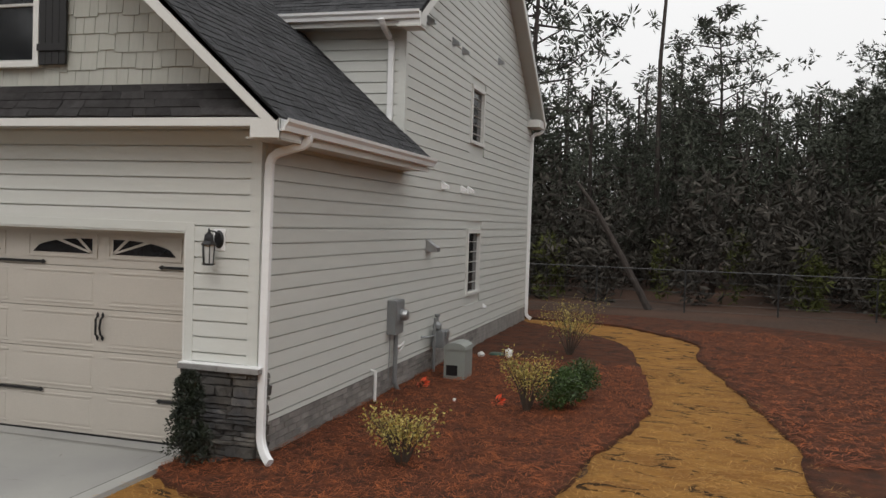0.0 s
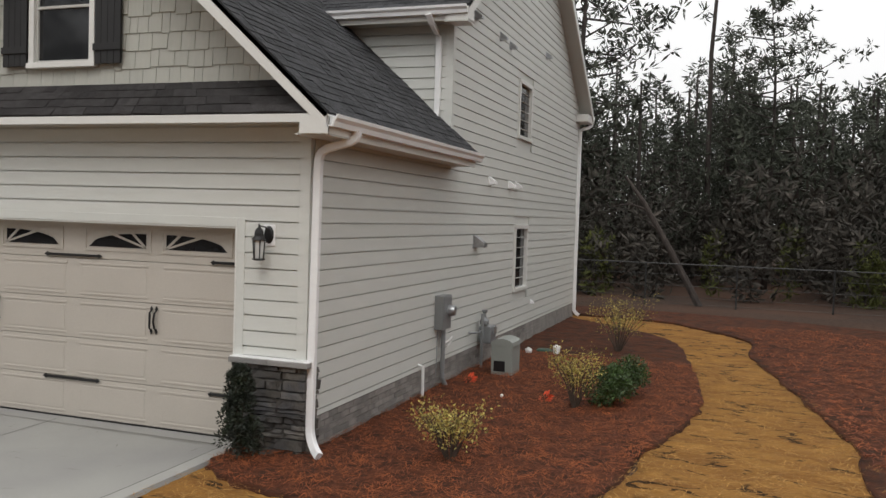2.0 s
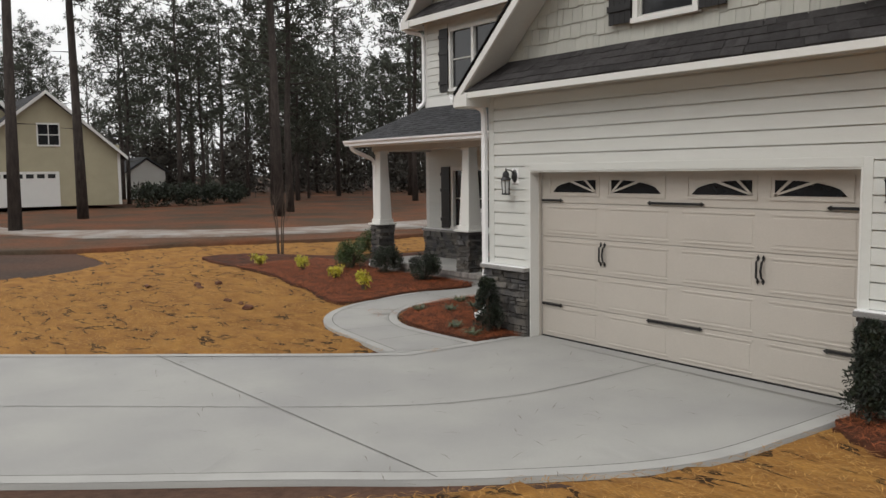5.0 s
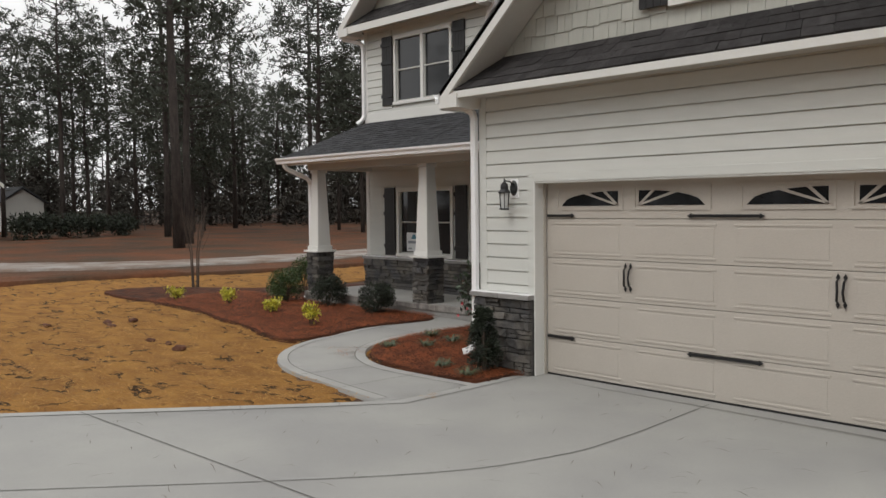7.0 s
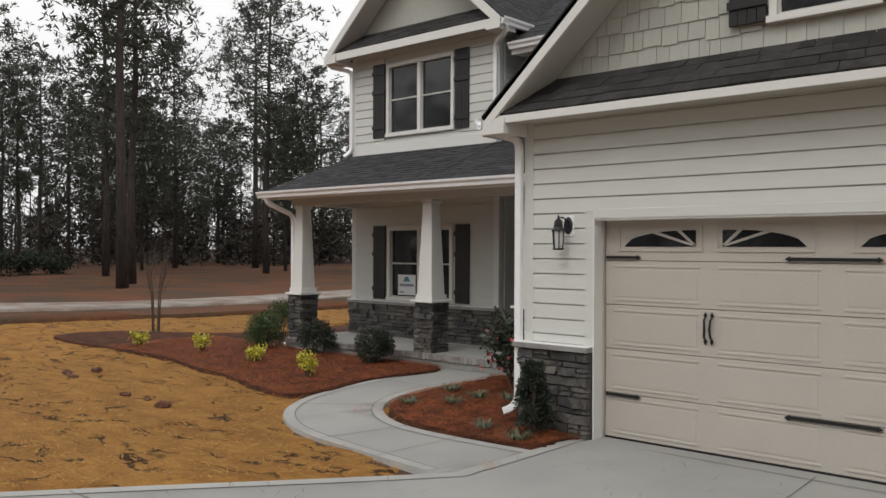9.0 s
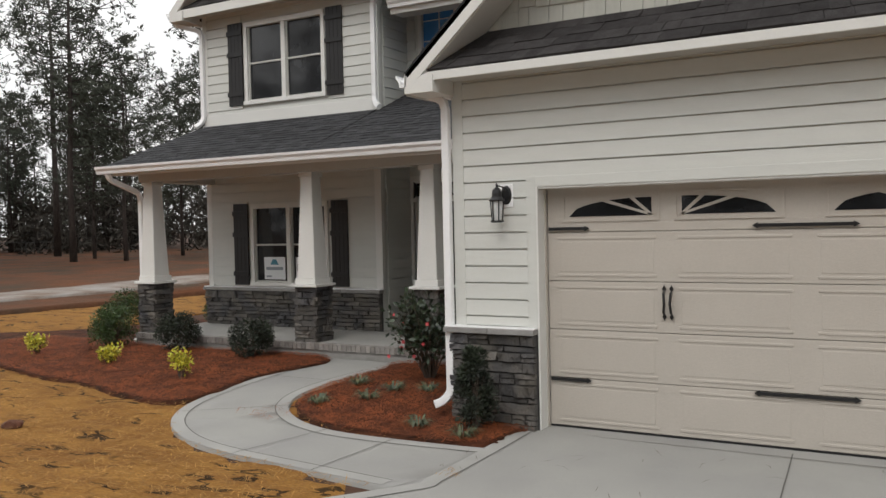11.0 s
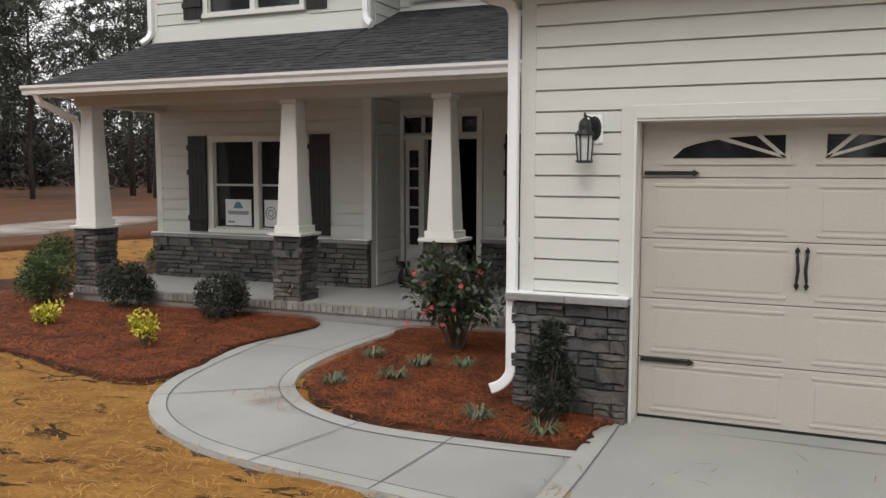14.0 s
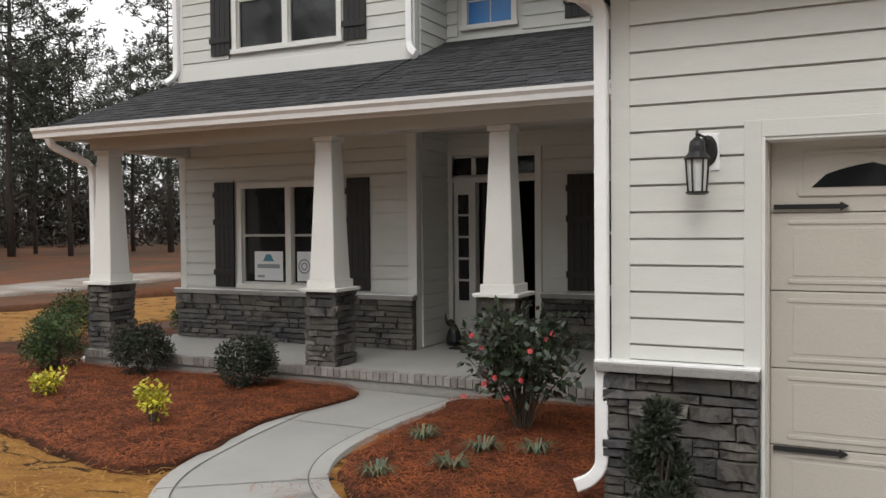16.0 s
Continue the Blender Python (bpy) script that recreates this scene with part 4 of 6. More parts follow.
downspout([(ex1 + 0.04, 0.12, EAVE_Z - 0.12), (ex1 + 0.02, 0.1, 3.24), (0.96, -0.02, 3.12), (0.94, -0.03, 0.16), (1.02, -0.09, 0.03), (1.12, -0.16, -0.03)])
downspout([(ex0 - 0.03, 0.0, EAVE_Z - 0.12), (ex0 - 0.02, -0.02, 3.30), (GL - 0.06, -0.07, 3.22), (GL - 0.06, -0.07, 0.22), (GL - 0.14, -0.10, 0.13), (GL - 0.22, -0.14, 0.10)])
downspout([(0.62, 3.92, 5.47), (0.64, 4.0, 5.36), (0.66, 4.31, 5.22), (0.66, 4.31, 4.02), (0.62, 4.2, 3.93)])
downspout([(GR + 0.3, YB + 0.33, be - 0.15), (GR + 0.26, YB + 0.25, be - 0.32), (GR + 0.06, YB - 0.04, be - 0.42), (GR + 0.06, YB - 0.04, 0.05), (GR + 0.2, YB - 0.04, -0.04)])
downspout([(WX1 + 0.42, WY - 0.35, wz - 0.14), (WX1 + 0.38, WY - 0.3, wz - 0.24), (WX1 - 0.03, WY - 0.06, wz - 0.34), (WX1 - 0.03, WY - 0.06, 4.0), (WX1 + 0.12, WY - 0.16, 3.9)])
downspout([(WX0 - 0.4, WY - 0.35, wz - 0.14), (WX0 - 0.36, WY - 0.3, wz - 0.24), (WX0 + 0.0, WY - 0.06, wz - 0.34), (WX0 + 0.0, WY - 0.06, 3.98), (WX0 - 0.08, WY - 0.2, 3.86)])
downspout([(PX0 + 0.12, PY + 0.0, PZ - 0.12), (PX0 + 0.12, PY + 0.05, PZ - 0.22), (-13.32, 2.58, 2.62), (-13.38, 2.66, 2.5), (-13.38, 2.66, 0.12), (-13.45, 2.5, 0.05)])

# ---- porch ----
PF, PYF = 0.22, 2.44
porch = part("porch_floor", box(-13.35, GL - 0.02, PYF + 0.06, EY, 0.10, PF, 0.006), CONCRETE, house, "concrete porch floor")
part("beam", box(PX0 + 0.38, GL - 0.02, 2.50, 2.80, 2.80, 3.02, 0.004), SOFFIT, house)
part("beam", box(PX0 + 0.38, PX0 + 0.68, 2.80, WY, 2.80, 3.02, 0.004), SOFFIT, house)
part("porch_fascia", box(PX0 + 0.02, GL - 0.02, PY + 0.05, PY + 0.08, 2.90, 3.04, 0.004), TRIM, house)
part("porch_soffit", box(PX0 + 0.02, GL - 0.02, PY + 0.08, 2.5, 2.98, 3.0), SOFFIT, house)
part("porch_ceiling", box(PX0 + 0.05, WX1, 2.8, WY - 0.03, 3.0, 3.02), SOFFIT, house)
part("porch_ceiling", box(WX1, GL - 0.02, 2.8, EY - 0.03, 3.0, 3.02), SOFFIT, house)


# ---- stonework ----
def stone_mesh(seed):
    rng = random.Random(seed)
    bm = bmesh.new()
    bmesh.ops.create_cube(bm, size=1.0)
    bmesh.ops.subdivide_edges(bm, edges=[e for e in bm.edges if abs((e.verts[0].co - e.verts[1].co).x) > 0.5], cuts=3)
    for v in bm.verts:
        front = v.co.y < 0
        v.co.x += rng.uniform(-0.02, 0.02)
        v.co.z += rng.uniform(-0.07, 0.07) if front else 0
        if front:
            v.co.y += rng.uniform(-0.25, 0.2)
            v.co.z *= 0.9
            v.co.x *= 0.985
    me = bpy.data.meshes.new("stone")
    bm.to_mesh(me)
    bm.free()
    me.materials.append(STONE)
    return me


STONES = [stone_mesh(i) for i in range(8)]
srng = random.Random(5)


def ledgestone(at, turn, width, height, parent, seed, hmin=0.055, hmax=0.125, lmin=0.14, lmax=0.46):
    """Stacked ledge stones on an upright face that starts at `at`, runs `width` along local x and looks to local -y."""
    rng = random.Random(seed)
    m = Matrix.Translation(at) @ Matrix.Rotation(radians(turn), 4, "Z")
    z = 0.0
    while z < height - 0.02:
        h = min(rng.uniform(hmin, hmax), height - z)
        if height - z - h < 0.04:
            h = height - z
        x = 0.0
        while x < width - 0.01:
            w = min(rng.uniform(lmin, lmax), width - x)
            if width - x - w < 0.09:
                w = width - x
            split = h > 0.09 and rng.random() < 0.25
            for k in range(2 if split else 1):
                hh = h / 2 if split else h
                s = new("stone", rng.choice(STONES))
                s.parent = parent
                d = rng.uniform(0.05, 0.085)
                wm4 = m @ Matrix.Translation((x + w / 2, -d / 2 + 0.01, z + hh * (k + 0.5))) @ Matrix.Diagonal(((w - 0.008) * rng.choice((1, -1)), d, hh - 0.008, 1))
                s.matrix_local = Matrix.Translation(-base(parent)) @ wm4
            x += w
        z += h


def sill(x0, x1, y0, y1, z, parent, n=1):
    for i in range(n):
        a, b = x0 + (x1 - x0) * i / n, x0 + (x1 - x0) * (i + 1) / n
        part("stone_sill", box(a + 0.002, b - 0.002, y0, y1, z, z + 0.055, 0.008), STONE_CAP, parent)
    part("flashing", box(x0, x1, y0 + 0.03, y1, z + 0.055, z + 0.068, 0.002), GUTTER, parent)


vl = part("stone_veneer", box(GL - 0.0, X0 - 0.01, -0.05, -0.002, -0.2, 0.86), MORTAR, house, "dark stacked ledgestone veneer")
ledgestone((GL - 0.05, -0.045, -0.12), 0, X0 - GL + 0.04, 0.97, vl, 11)
sill(GL - 0.10, X0 - 0.0, -0.15, 0.0, 0.855, vl, 2)
vr = part("stone_veneer", box(X1 + 0.01, GR, -0.05, -0.002, -0.2, 0.86), MORTAR, house)
ledgestone((X1 + 0.01, -0.045, -0.12), 0, GR - X1 + 0.04, 0.97, vr, 12)
sill(X1, GR + 0.10, -0.15, 0.0, 0.855, vr, 2)
ledgestone((GR + 0.045, -0.06, -0.12), 90, 0.16, 0.97, vr, 13)
vw = part("stone_veneer", box(WX0, WX1, WY - 0.05, WY - 0.002, 0.1, 0.86), MORTAR, house)
ledgestone((WX0 - 0.04, WY - 0.045, PF), 0, WX1 - WX0 + 0.04, 0.63, vw, 14)
sill(WX0 - 0.08, WX1 + 0.02, WY - 0.13, WY, 0.85, vw, 5)
ve = part("stone_veneer", box(DOOR[1] + 0.1, GL, EY - 0.05, EY - 0.002, 0.1, 0.86), MORTAR, house)
ledgestone((DOOR[1] + 0.1, EY - 0.045, PF), 0, GL - DOOR[1] - 0.1, 0.63, ve, 15)
sill(DOOR[1] + 0.1, GL, EY - 0.13, EY, 0.85, ve, 3)


def column(cx, cy, seed):
    c = tagged(empty("porch_column", (cx, cy, PF)), "tapered white porch column on a stacked stone pier", "column", "porch columns")
    r = 0.20
    pier = part("stone_pier", box(cx - r + 0.045, cx + r - 0.045, cy - r + 0.045, cy + r - 0.045, 0.1, 1.06), MORTAR, c, "dark stacked ledgestone pier")
    for k, (ox, oy) in enumerate(((-r, -r + 0.05), (r - 0.05, -r), (r, r - 0.05), (-r + 0.05, r))):
        ledgestone((cx + ox, cy + oy, 0.20), 90 * k, 2 * r, 0.86, pier, seed + k, lmin=0.13, lmax=0.34)
    part("cap", box(cx - 0.25, cx + 0.25, cy - 0.25, cy + 0.25, 1.06, 1.10, 0.008), TRIM, c)
    part("base_moulding", box(cx - 0.19, cx + 0.19, cy - 0.19, cy + 0.19, 1.10, 1.19, 0.01), TRIM, c)
    bm = bmesh.new()
    a, b = 0.165, 0.105
    lo = [bm.verts.new((cx + sx * a, cy + sy * a, 1.19)) for sx, sy in ((-1, -1), (1, -1), (1, 1), (-1, 1))]
    hi = [bm.verts.new((cx + sx * b, cy + sy * b, 2.74)) for sx, sy in ((-1, -1), (1, -1), (1, 1), (-1, 1))]
    bm.faces.new(lo[::-1])
    bm.faces.new(hi)
    for i in range(4):
        bm.faces.new((lo[i], lo[(i + 1) % 4], hi[(i + 1) % 4], hi[i]))
    bmesh.ops.bevel(bm, geom=bm.edges[:], offset=0.006, segments=2, affect="EDGES")
    part("shaft", bm, TRIM, c)
    part("capital", box(cx - 0.13, cx + 0.13, cy - 0.13, cy + 0.13, 2.74, 2.80, 0.008), TRIM, c)


column(-13.12, 2.70, 31)
column(-9.69, 2.70, 41)
column(-7.56, 2.70, 51)


# ---- bricks ----
def brick_mesh(l, h, d):
    bm = box(-l / 2, l / 2, -d / 2, d / 2, -h / 2, h / 2, 0.004)
    me = bpy.data.meshes.new("brick")
    bm.to_mesh(me)
    bm.free()
    me.materials.append(BRICK)
    return me


BM_S, BM_R = brick_mesh(0.20, 0.062, 0.05), brick_mesh(0.075, 0.10, 0.12)
found = part("foundation", box(GR - 0.12, GR + 0.012, 0.12, YB, -0.45, 0.285), BRICKMORTAR, house, "grey brick foundation wall")
rest = bmesh.new()
for r in range(6):
    z = 0.245 - r * 0.074
    n = 0
    y = 0.2 + (0.105 if r % 2 else 0)
    while y < YB - 0.1:
        if y < 9.5:
            b = new("brick", BM_S)
            b.parent = found
            b.matrix_local = Matrix.Translation(-base(found)) @ Matrix.Translation((GR - 0.002 + srng.uniform(0, 0.004), y, z)) @ Matrix.Rotation(radians(90), 4, "Z")
        else:
            box(GR - 0.02, GR + 0.024, y - 0.1, y + 0.1, z - 0.031, z + 0.031, bm=rest)
        y += 0.21
tagged(part("bricks", rest, BRICK, found), kind="stuff")
edge = part("porch_edge", box(-13.35, GL - 0.02, PYF + 0.01, PYF + 0.06, -0.1, PF - 0.012), BRICKMORTAR, house, "brick rowlock porch edge")
x = -13.3
while x < GL - 0.1:
    b = new("brick", BM_R)
    b.parent = edge
    b.matrix_local = Matrix.Translation(-base(edge)) @ Matrix.Translation((x, PYF + 0.045, PF - 0.045 + srng.uniform(-0.002, 0.002)))
    x += 0.084


# ---- shake shingles in the gables ----
def shakes(w, y, rows, hole, rng):
    z, r = rows[0], 0
    meshes = []
    for k in range(4):
        ww = (0.11, 0.145, 0.18, 0.21)[k]
        bm = prism([(-ww / 2, 0, 0), (-ww / 2, -0.022, 0), (-ww / 2, -0.006, 0.24), (-ww / 2, 0, 0.24)], (ww - 0.006, 0, 0))
        me = bpy.data.meshes.new("shake")
        bm.to_mesh(me)
        bm.free()
        me.materials.append(SHAKE)
        meshes.append((ww, me))
    while z < rows[1]:
        a, b = rows[2](z + 0.1)
        x = a + 0.02
        while x < b - 0.1:
            ww, me = rng.choice(meshes)
            cx = x + ww / 2
            if not (hole and hole[0] - 0.07 < cx < hole[1] + 0.07 and hole[2] - 0.2 < z < hole[3]):
                s = new("shake", me)
                s.parent = w
                s.location = Vector((cx, y, z + rng.choice((0, 0, 0.018, -0.015)))) - base(w)
            x += ww
        z += 0.20
        r += 1


shakes(front_gable, 0.028, (3.84, 5.0, gable), GWIN, random.Random(3))


# ---- plants ----
def blades(rng, centre, radius, count, length, width, droop=0.0, shape="ball", squash=1.0, top=0.0):
    """Loose leaves or needles: verts and faces of thin folded diamonds round a centre."""
    V, Fc = [], []
    for _ in range(count):
        d = Vector((rng.gauss(0, 1), rng.gauss(0, 1), rng.gauss(0, 1) + top)).normalized()
        r = radius * (rng.random() ** 0.35)
        p = Vector(centre) + Vector((d.x * r, d.y * r, d.z * r * squash))
        a = (d + Vector((rng.gauss(0, 0.5), rng.gauss(0, 0.5), rng.gauss(0, 0.5) - droop))).normalized()
        s = a.cross(Vector((rng.gauss(0, 1), rng.gauss(0, 1), rng.gauss(0, 1)))).normalized() * width * rng.uniform(0.7, 1.2)
        ln = length * rng.uniform(0.6, 1.25)
        k = len(V)
        V += [p, p + a * ln * 0.5 + s, p + a * ln, p + a * ln * 0.5 - s]
        Fc.append((k, k + 1, k + 2, k + 3))
    return V, Fc


def shrub(name, at, size, leaf, label, seed, leaves=2600, ll=0.05, lw=0.012, shape="ball", stems=9, category="shrub", group=""):
    """A shrub: stems from the root, twigs, and many leaves set in uneven clumps."""
    rng = random.Random(seed)
    x, y = at
    z = ground_z(x, y) + 0.03
    e = tagged(empty(name, (x, y, z)), label, category, group)
    w, h = size
    bm = bmesh.new()
    V, Fc = [], []
    clumps = []
    for i in range(stems):
        a = rng.uniform(0, 2 * math.pi)
        if shape == "ball":
            rr, tz = rng.uniform(0.1, 0.42) * w, h * rng.uniform(0.45, 0.85)
        elif shape == "cone":
            rr, tz = rng.uniform(0.02, 0.22) * w, h * rng.uniform(0.6, 0.97)
        else:
            rr, tz = rng.uniform(0.12, 0.5) * w, h * rng.uniform(0.6, 1.0)
        tip = Vector((x + rr * math.cos(a), y + rr * math.sin(a), z + tz))
        mid = Vector((x + rr * 0.4 * math.cos(a), y + rr * 0.4 * math.sin(a), z + tz * 0.5))
        tube([(x + 0.02 * math.cos(a), y + 0.02 * math.sin(a), z - 0.05), mid, tip], [0.010, 0.007, 0.003], 5, bm)
        clumps.append((tip, mid))
    tagged(part("branchwork", bm, TWIG, e), kind="stuff")
    if shape == "ball":
        n = 26
        for i in range(n):
            d = Vector((rng.gauss(0, 1), rng.gauss(0, 1), rng.gauss(0.25, 0.8))).normalized()
            c = Vector((x + d.x * w * 0.33, y + d.y * w * 0.33, z + h * 0.48 + d.z * h * 0.32))
            v, f = blades(rng, c, w * 0.19 * rng.uniform(0.8, 1.15), leaves // n, ll, lw)
            Fc += [tuple(j + len(V) for j in q) for q in f]
            V += v
    elif shape == "cone":
        n = 26
        for i in range(n):
            t = (i + 0.5) / n
            a = rng.uniform(0, 2 * math.pi)
            rr = w * 0.34 * (1 - t * 0.72) * (0.55 + 0.45 * min(1, t * 5))
            c = Vector((x + rr * math.cos(a), y + rr * math.sin(a), z + h * (0.08 + 0.84 * t)))
            v, f = blades(rng, c, w * 0.20 * (1.1 - t * 0.5), leaves // n, ll, lw, top=0.8)
            Fc += [tuple(j + len(V) for j in q) for q in f]
            V += v
    else:
        for tip, mid in clumps:
            for k in range(6):
                c = mid.lerp(tip, 0.15 + 0.85 * k / 5) + Vector((rng.gauss(0, 0.03), rng.gauss(0, 0.03), rng.gauss(0, 0.02)))
                v, f = blades(rng, c, 0.055 * w / 0.6 + 0.025, max(3, leaves // (stems * 6)), ll, lw, top=0.3)
                Fc += [tuple(j + len(V) for j in q) for q in f]
                V += v
    V = [p - Vector((x, y, z)) for p in V]
    raw("foliage", V, Fc, leaf, e)
    return e


# right-hand bed
for i, (p, s) in enumerate((((2.35, 0.44), (0.85, 0.62)), ((3.08, 3.53), (0.95, 0.82)), ((2.9, 9.0), (1.3, 1.1)))):
    shrub("abelia_shrub", p, s, PALELEAF, "airy shrub with pale yellow leaves on thin stems", 60 + i, 1500, 0.036, 0.010, "open", 26, group="pale shrubs in the side bed")
shrub("evergreen_shrub", (3.46, 3.85), (0.72, 0.55), GREENLEAF, "low fresh-green juniper clump", 70, 3000, 0.06, 0.010)
shrub("evergreen_shrub", (3.62, 4.75), (0.66, 0.62), GREENLEAF, "low fresh-green juniper clump", 71, 2600, 0.06, 0.010)
# upright evergreens beside the garage door
shrub("upright_evergreen", (0.33, -0.42), (0.52, 1.0), YEWLEAF, "dark upright evergreen beside the stone pier", 72, 5200, 0.05, 0.008, "cone", 14)
shrub("upright_evergreen", (-5.33, -0.38), (0.50, 0.84), YEWLEAF, "dark upright evergreen beside the stone pier", 73, 5200, 0.05, 0.008, "cone", 14)
# left-hand bed
for i, (p, s, lf) in enumerate((((-10.3, 1.95), (0.70, 0.62), YEWLEAF), ((-11.95, 2.05), (0.74, 0.64), YEWLEAF), ((-13.25, 1.9), (0.82, 0.74), GREENLEAF), ((-14.6, 3.3), (0.95, 0.85), GREENLEAF))):
    shrub("round_shrub", p, s, lf, "clipped round evergreen shrub in pine straw", 80 + i, 5200, 0.045, 0.009, group="round shrubs by the porch")
for i, (p, s) in enumerate((((-10.0, 0.28), (0.27, 0.38)), ((-11.95, 0.72), (0.30, 0.24)), ((-13.9, 0.95), (0.28, 0.30)), ((-15.6, 0.6), (0.34, 0.24)))):
    shrub("golden_shrub", p, s, GOLDLEAF, "small golden-yellow variegated shrub", 90 + i, 420, 0.055, 0.016, "open", 9, group="golden shrubs in the front bed")
shrub("evergreen_shrub", (-14.3, 5.4), (0.6, 0.5), GREENLEAF, "green shrub beside the porch corner", 95, 1800, 0.05, 0.010)


def camellia(at, seed):
    e = shrub("camellia", at, (1.1, 1.0), CAMELLEAF, "glossy dark camellia with pink blooms", seed, 1500, 0.085, 0.024, "open", 30)
    rng = random.Random(seed)
    x, y = at
    for i in range(15):
        a, t = rng.uniform(0, 6.28), rng.uniform(0.3, 0.92)
        r = 0.5 * rng.uniform(0.55, 1.0)
        c = Vector((x + r * math.cos(a), y + r * math.sin(a) - 0.05, e.location.z + 0.95 * t))
        bm = bmesh.new()
        for k in range(7):
            b = 2 * math.pi * k / 7
            d = Vector((math.cos(b), -0.5, math.sin(b))).normalized() * 0.028
            o = Vector((0, -0.012, 0))
            s = Vector((-math.sin(b), 0, math.cos(b))) * 0.017
            vs = [bm.verts.new(c + q) for q in (Vector((0, 0, 0)), d * 0.6 + s, d + o, d * 0.6 - s)]
            bm.faces.new(vs)
        bmesh.ops.create_icosphere(bm, subdivisions=1, radius=0.014, matrix=Matrix.Translation(c + Vector((0, -0.012, 0))))
        part("bloom", bm, PETAL, e, "pink camellia bloom")


camellia((-6.85, 1.35), 97)


def tuft(at, seed):
    rng = random.Random(seed)
    x, y = at
    z = ground_z(x, y) + 0.03
    V, Fc = [], []
    for _ in range(70):
        a, ln = rng.uniform(0, 6.283), rng.uniform(0.10, 0.22)
        d, s = Vector((math.cos(a), math.sin(a), 0)), Vector((-math.sin(a), math.cos(a), 0)) * 0.005
        p = d * rng.uniform(0, 0.03)
        k = len(V)
        V += [p - s, p + s, p + d * ln * 0.55 + Vector((0, 0, ln * 0.55)) + s, p + d * ln * 0.55 + Vector((0, 0, ln * 0.55)) - s, p + d * ln + Vector((0, 0, ln * rng.uniform(0.15, 0.5)))]
        Fc += [(k, k + 1, k + 2, k + 3), (k + 3, k + 2, k + 4)]
    o = raw("grass_tuft", V, Fc, GRASSY)
    o.location = (x, y, z)
    tagged(o, "small blue-green liriope tuft in pine straw", "grass tuft", "tufts in the entry bed")


for i, p in enumerate(((-7.38, -0.2), (-7.5, 0.75), (-6.95, 0.15), (-6.5, 0.72), (-5.86, -0.58), (-6.9, 0.6), (-5.3, 0.0 - 0.7))):
    tuft(p, i)


def sapling(at):
    rng = random.Random(8)
    x, y = at
    z = ground_z(x, y)
    e = tagged(empty("bare_sapling", (x, y, z)), "bare multi-stemmed young tree in the front bed", "tree")
    for i in range(4):
        a = i * 1.6
        bm = tube([(x + 0.08 * math.cos(a), y + 0.08 * math.sin(a), z - 0.05), (x + 0.12 * math.cos(a), y + 0.12 * math.sin(a), z + 0.9), (x + 0.3 * math.cos(a), y + 0.3 * math.sin(a), z + 1.7)], [0.022, 0.017, 0.008], 6)
        for k in range(9):
            b, t = rng.uniform(0, 6.28), rng.uniform(0.9, 1.6)
            s = Vector((x + 0.2 * math.cos(a), y + 0.2 * math.sin(a), z + t))
            tube([s, s + Vector((0.15 * math.cos(b), 0.15 * math.sin(b), 0.3)), s + Vector((0.25 * math.cos(b), 0.25 * math.sin(b), 0.6))], [0.006, 0.004, 0.002], 4, bm)
        part("stem", bm, TWIG, e)


sapling((-18.0, 2.3))


# ---- loose needles and straw ----
def litter(name, poly, count, length, width, material, label, seed, zlift=0.04, box_=None, clear=()):
    rng = np.random.default_rng(seed)
    pts = [(p[0], p[1]) for p in poly]
    xs, ys = [p[0] for p in pts], [p[1] for p in pts]
    lo, hi = (min(xs), min(ys)), (max(xs), max(ys))
    if box_:
        lo, hi = (max(lo[0], box_[0]), max(lo[1], box_[2])), (min(hi[0], box_[1]), min(hi[1], box_[3]))
    V, Fc = [], []
    while len(Fc) < count:
        x, y = rng.uniform(lo[0], hi[0]), rng.uniform(lo[1], hi[1])
        if not inside((x, y), pts) or (clear and any(inside((x, y), q) for q in clear)):
            continue
        a, ln = rng.uniform(0, 6.283), length * rng.uniform(0.5, 1.3)
        z = ground_z(x, y) + zlift + rng.uniform(0, 0.02)
        dx, dy = math.cos(a) * ln / 2, math.sin(a) * ln / 2
        sx, sy = -math.sin(a) * width, math.cos(a) * width
        t0, t1 = rng.uniform(-0.01, 0.025), rng.uniform(-0.01, 0.025)
        bx, by = sx * rng.uniform(-4, 4), sy * rng.uniform(-4, 4)
        k = len(V)
        V += [(x - dx, y - dy, z + t0), (x + bx + sx, y + by + sy, z + 0.018), (x + dx, y + dy, z + t1), (x + bx - sx, y + by - sy, z + 0.018)]
        Fc.append((k, k + 1, k + 2, k + 3))
    return tagged(raw(name, V, Fc, material), label, "mulch", kind="stuff")


litter("pine_needles", spline(BED_ENTRY, 5), 15000, 0.17, 0.0028, NEEDLE, "loose reddish pine needles over the entry bed", 1)
litter("pine_needles", spline(BED_LEFT, 5), 24000, 0.18, 0.0034, NEEDLE, "loose reddish pine needles over the front bed", 2, box_=(-16, -8.8, -1.2, 2.5))
litter("pine_needles", spline(BED_RIGHT, 5), 22000, 0.19, 0.0038, NEEDLE, "loose reddish pine needles over the side bed", 3, box_=(0, 5, -1.6, 8))
litter("straw_strands", spline(STRAW_MAIN, 5), 15000, 0.16, 0.0036, STRAND, "loose golden straw strands on the lawn", 4, 0.0, box_=(-16, -4, -6, 1), clear=(drive_line[::4], WALK, BED_LEFT, BED_ENTRY))
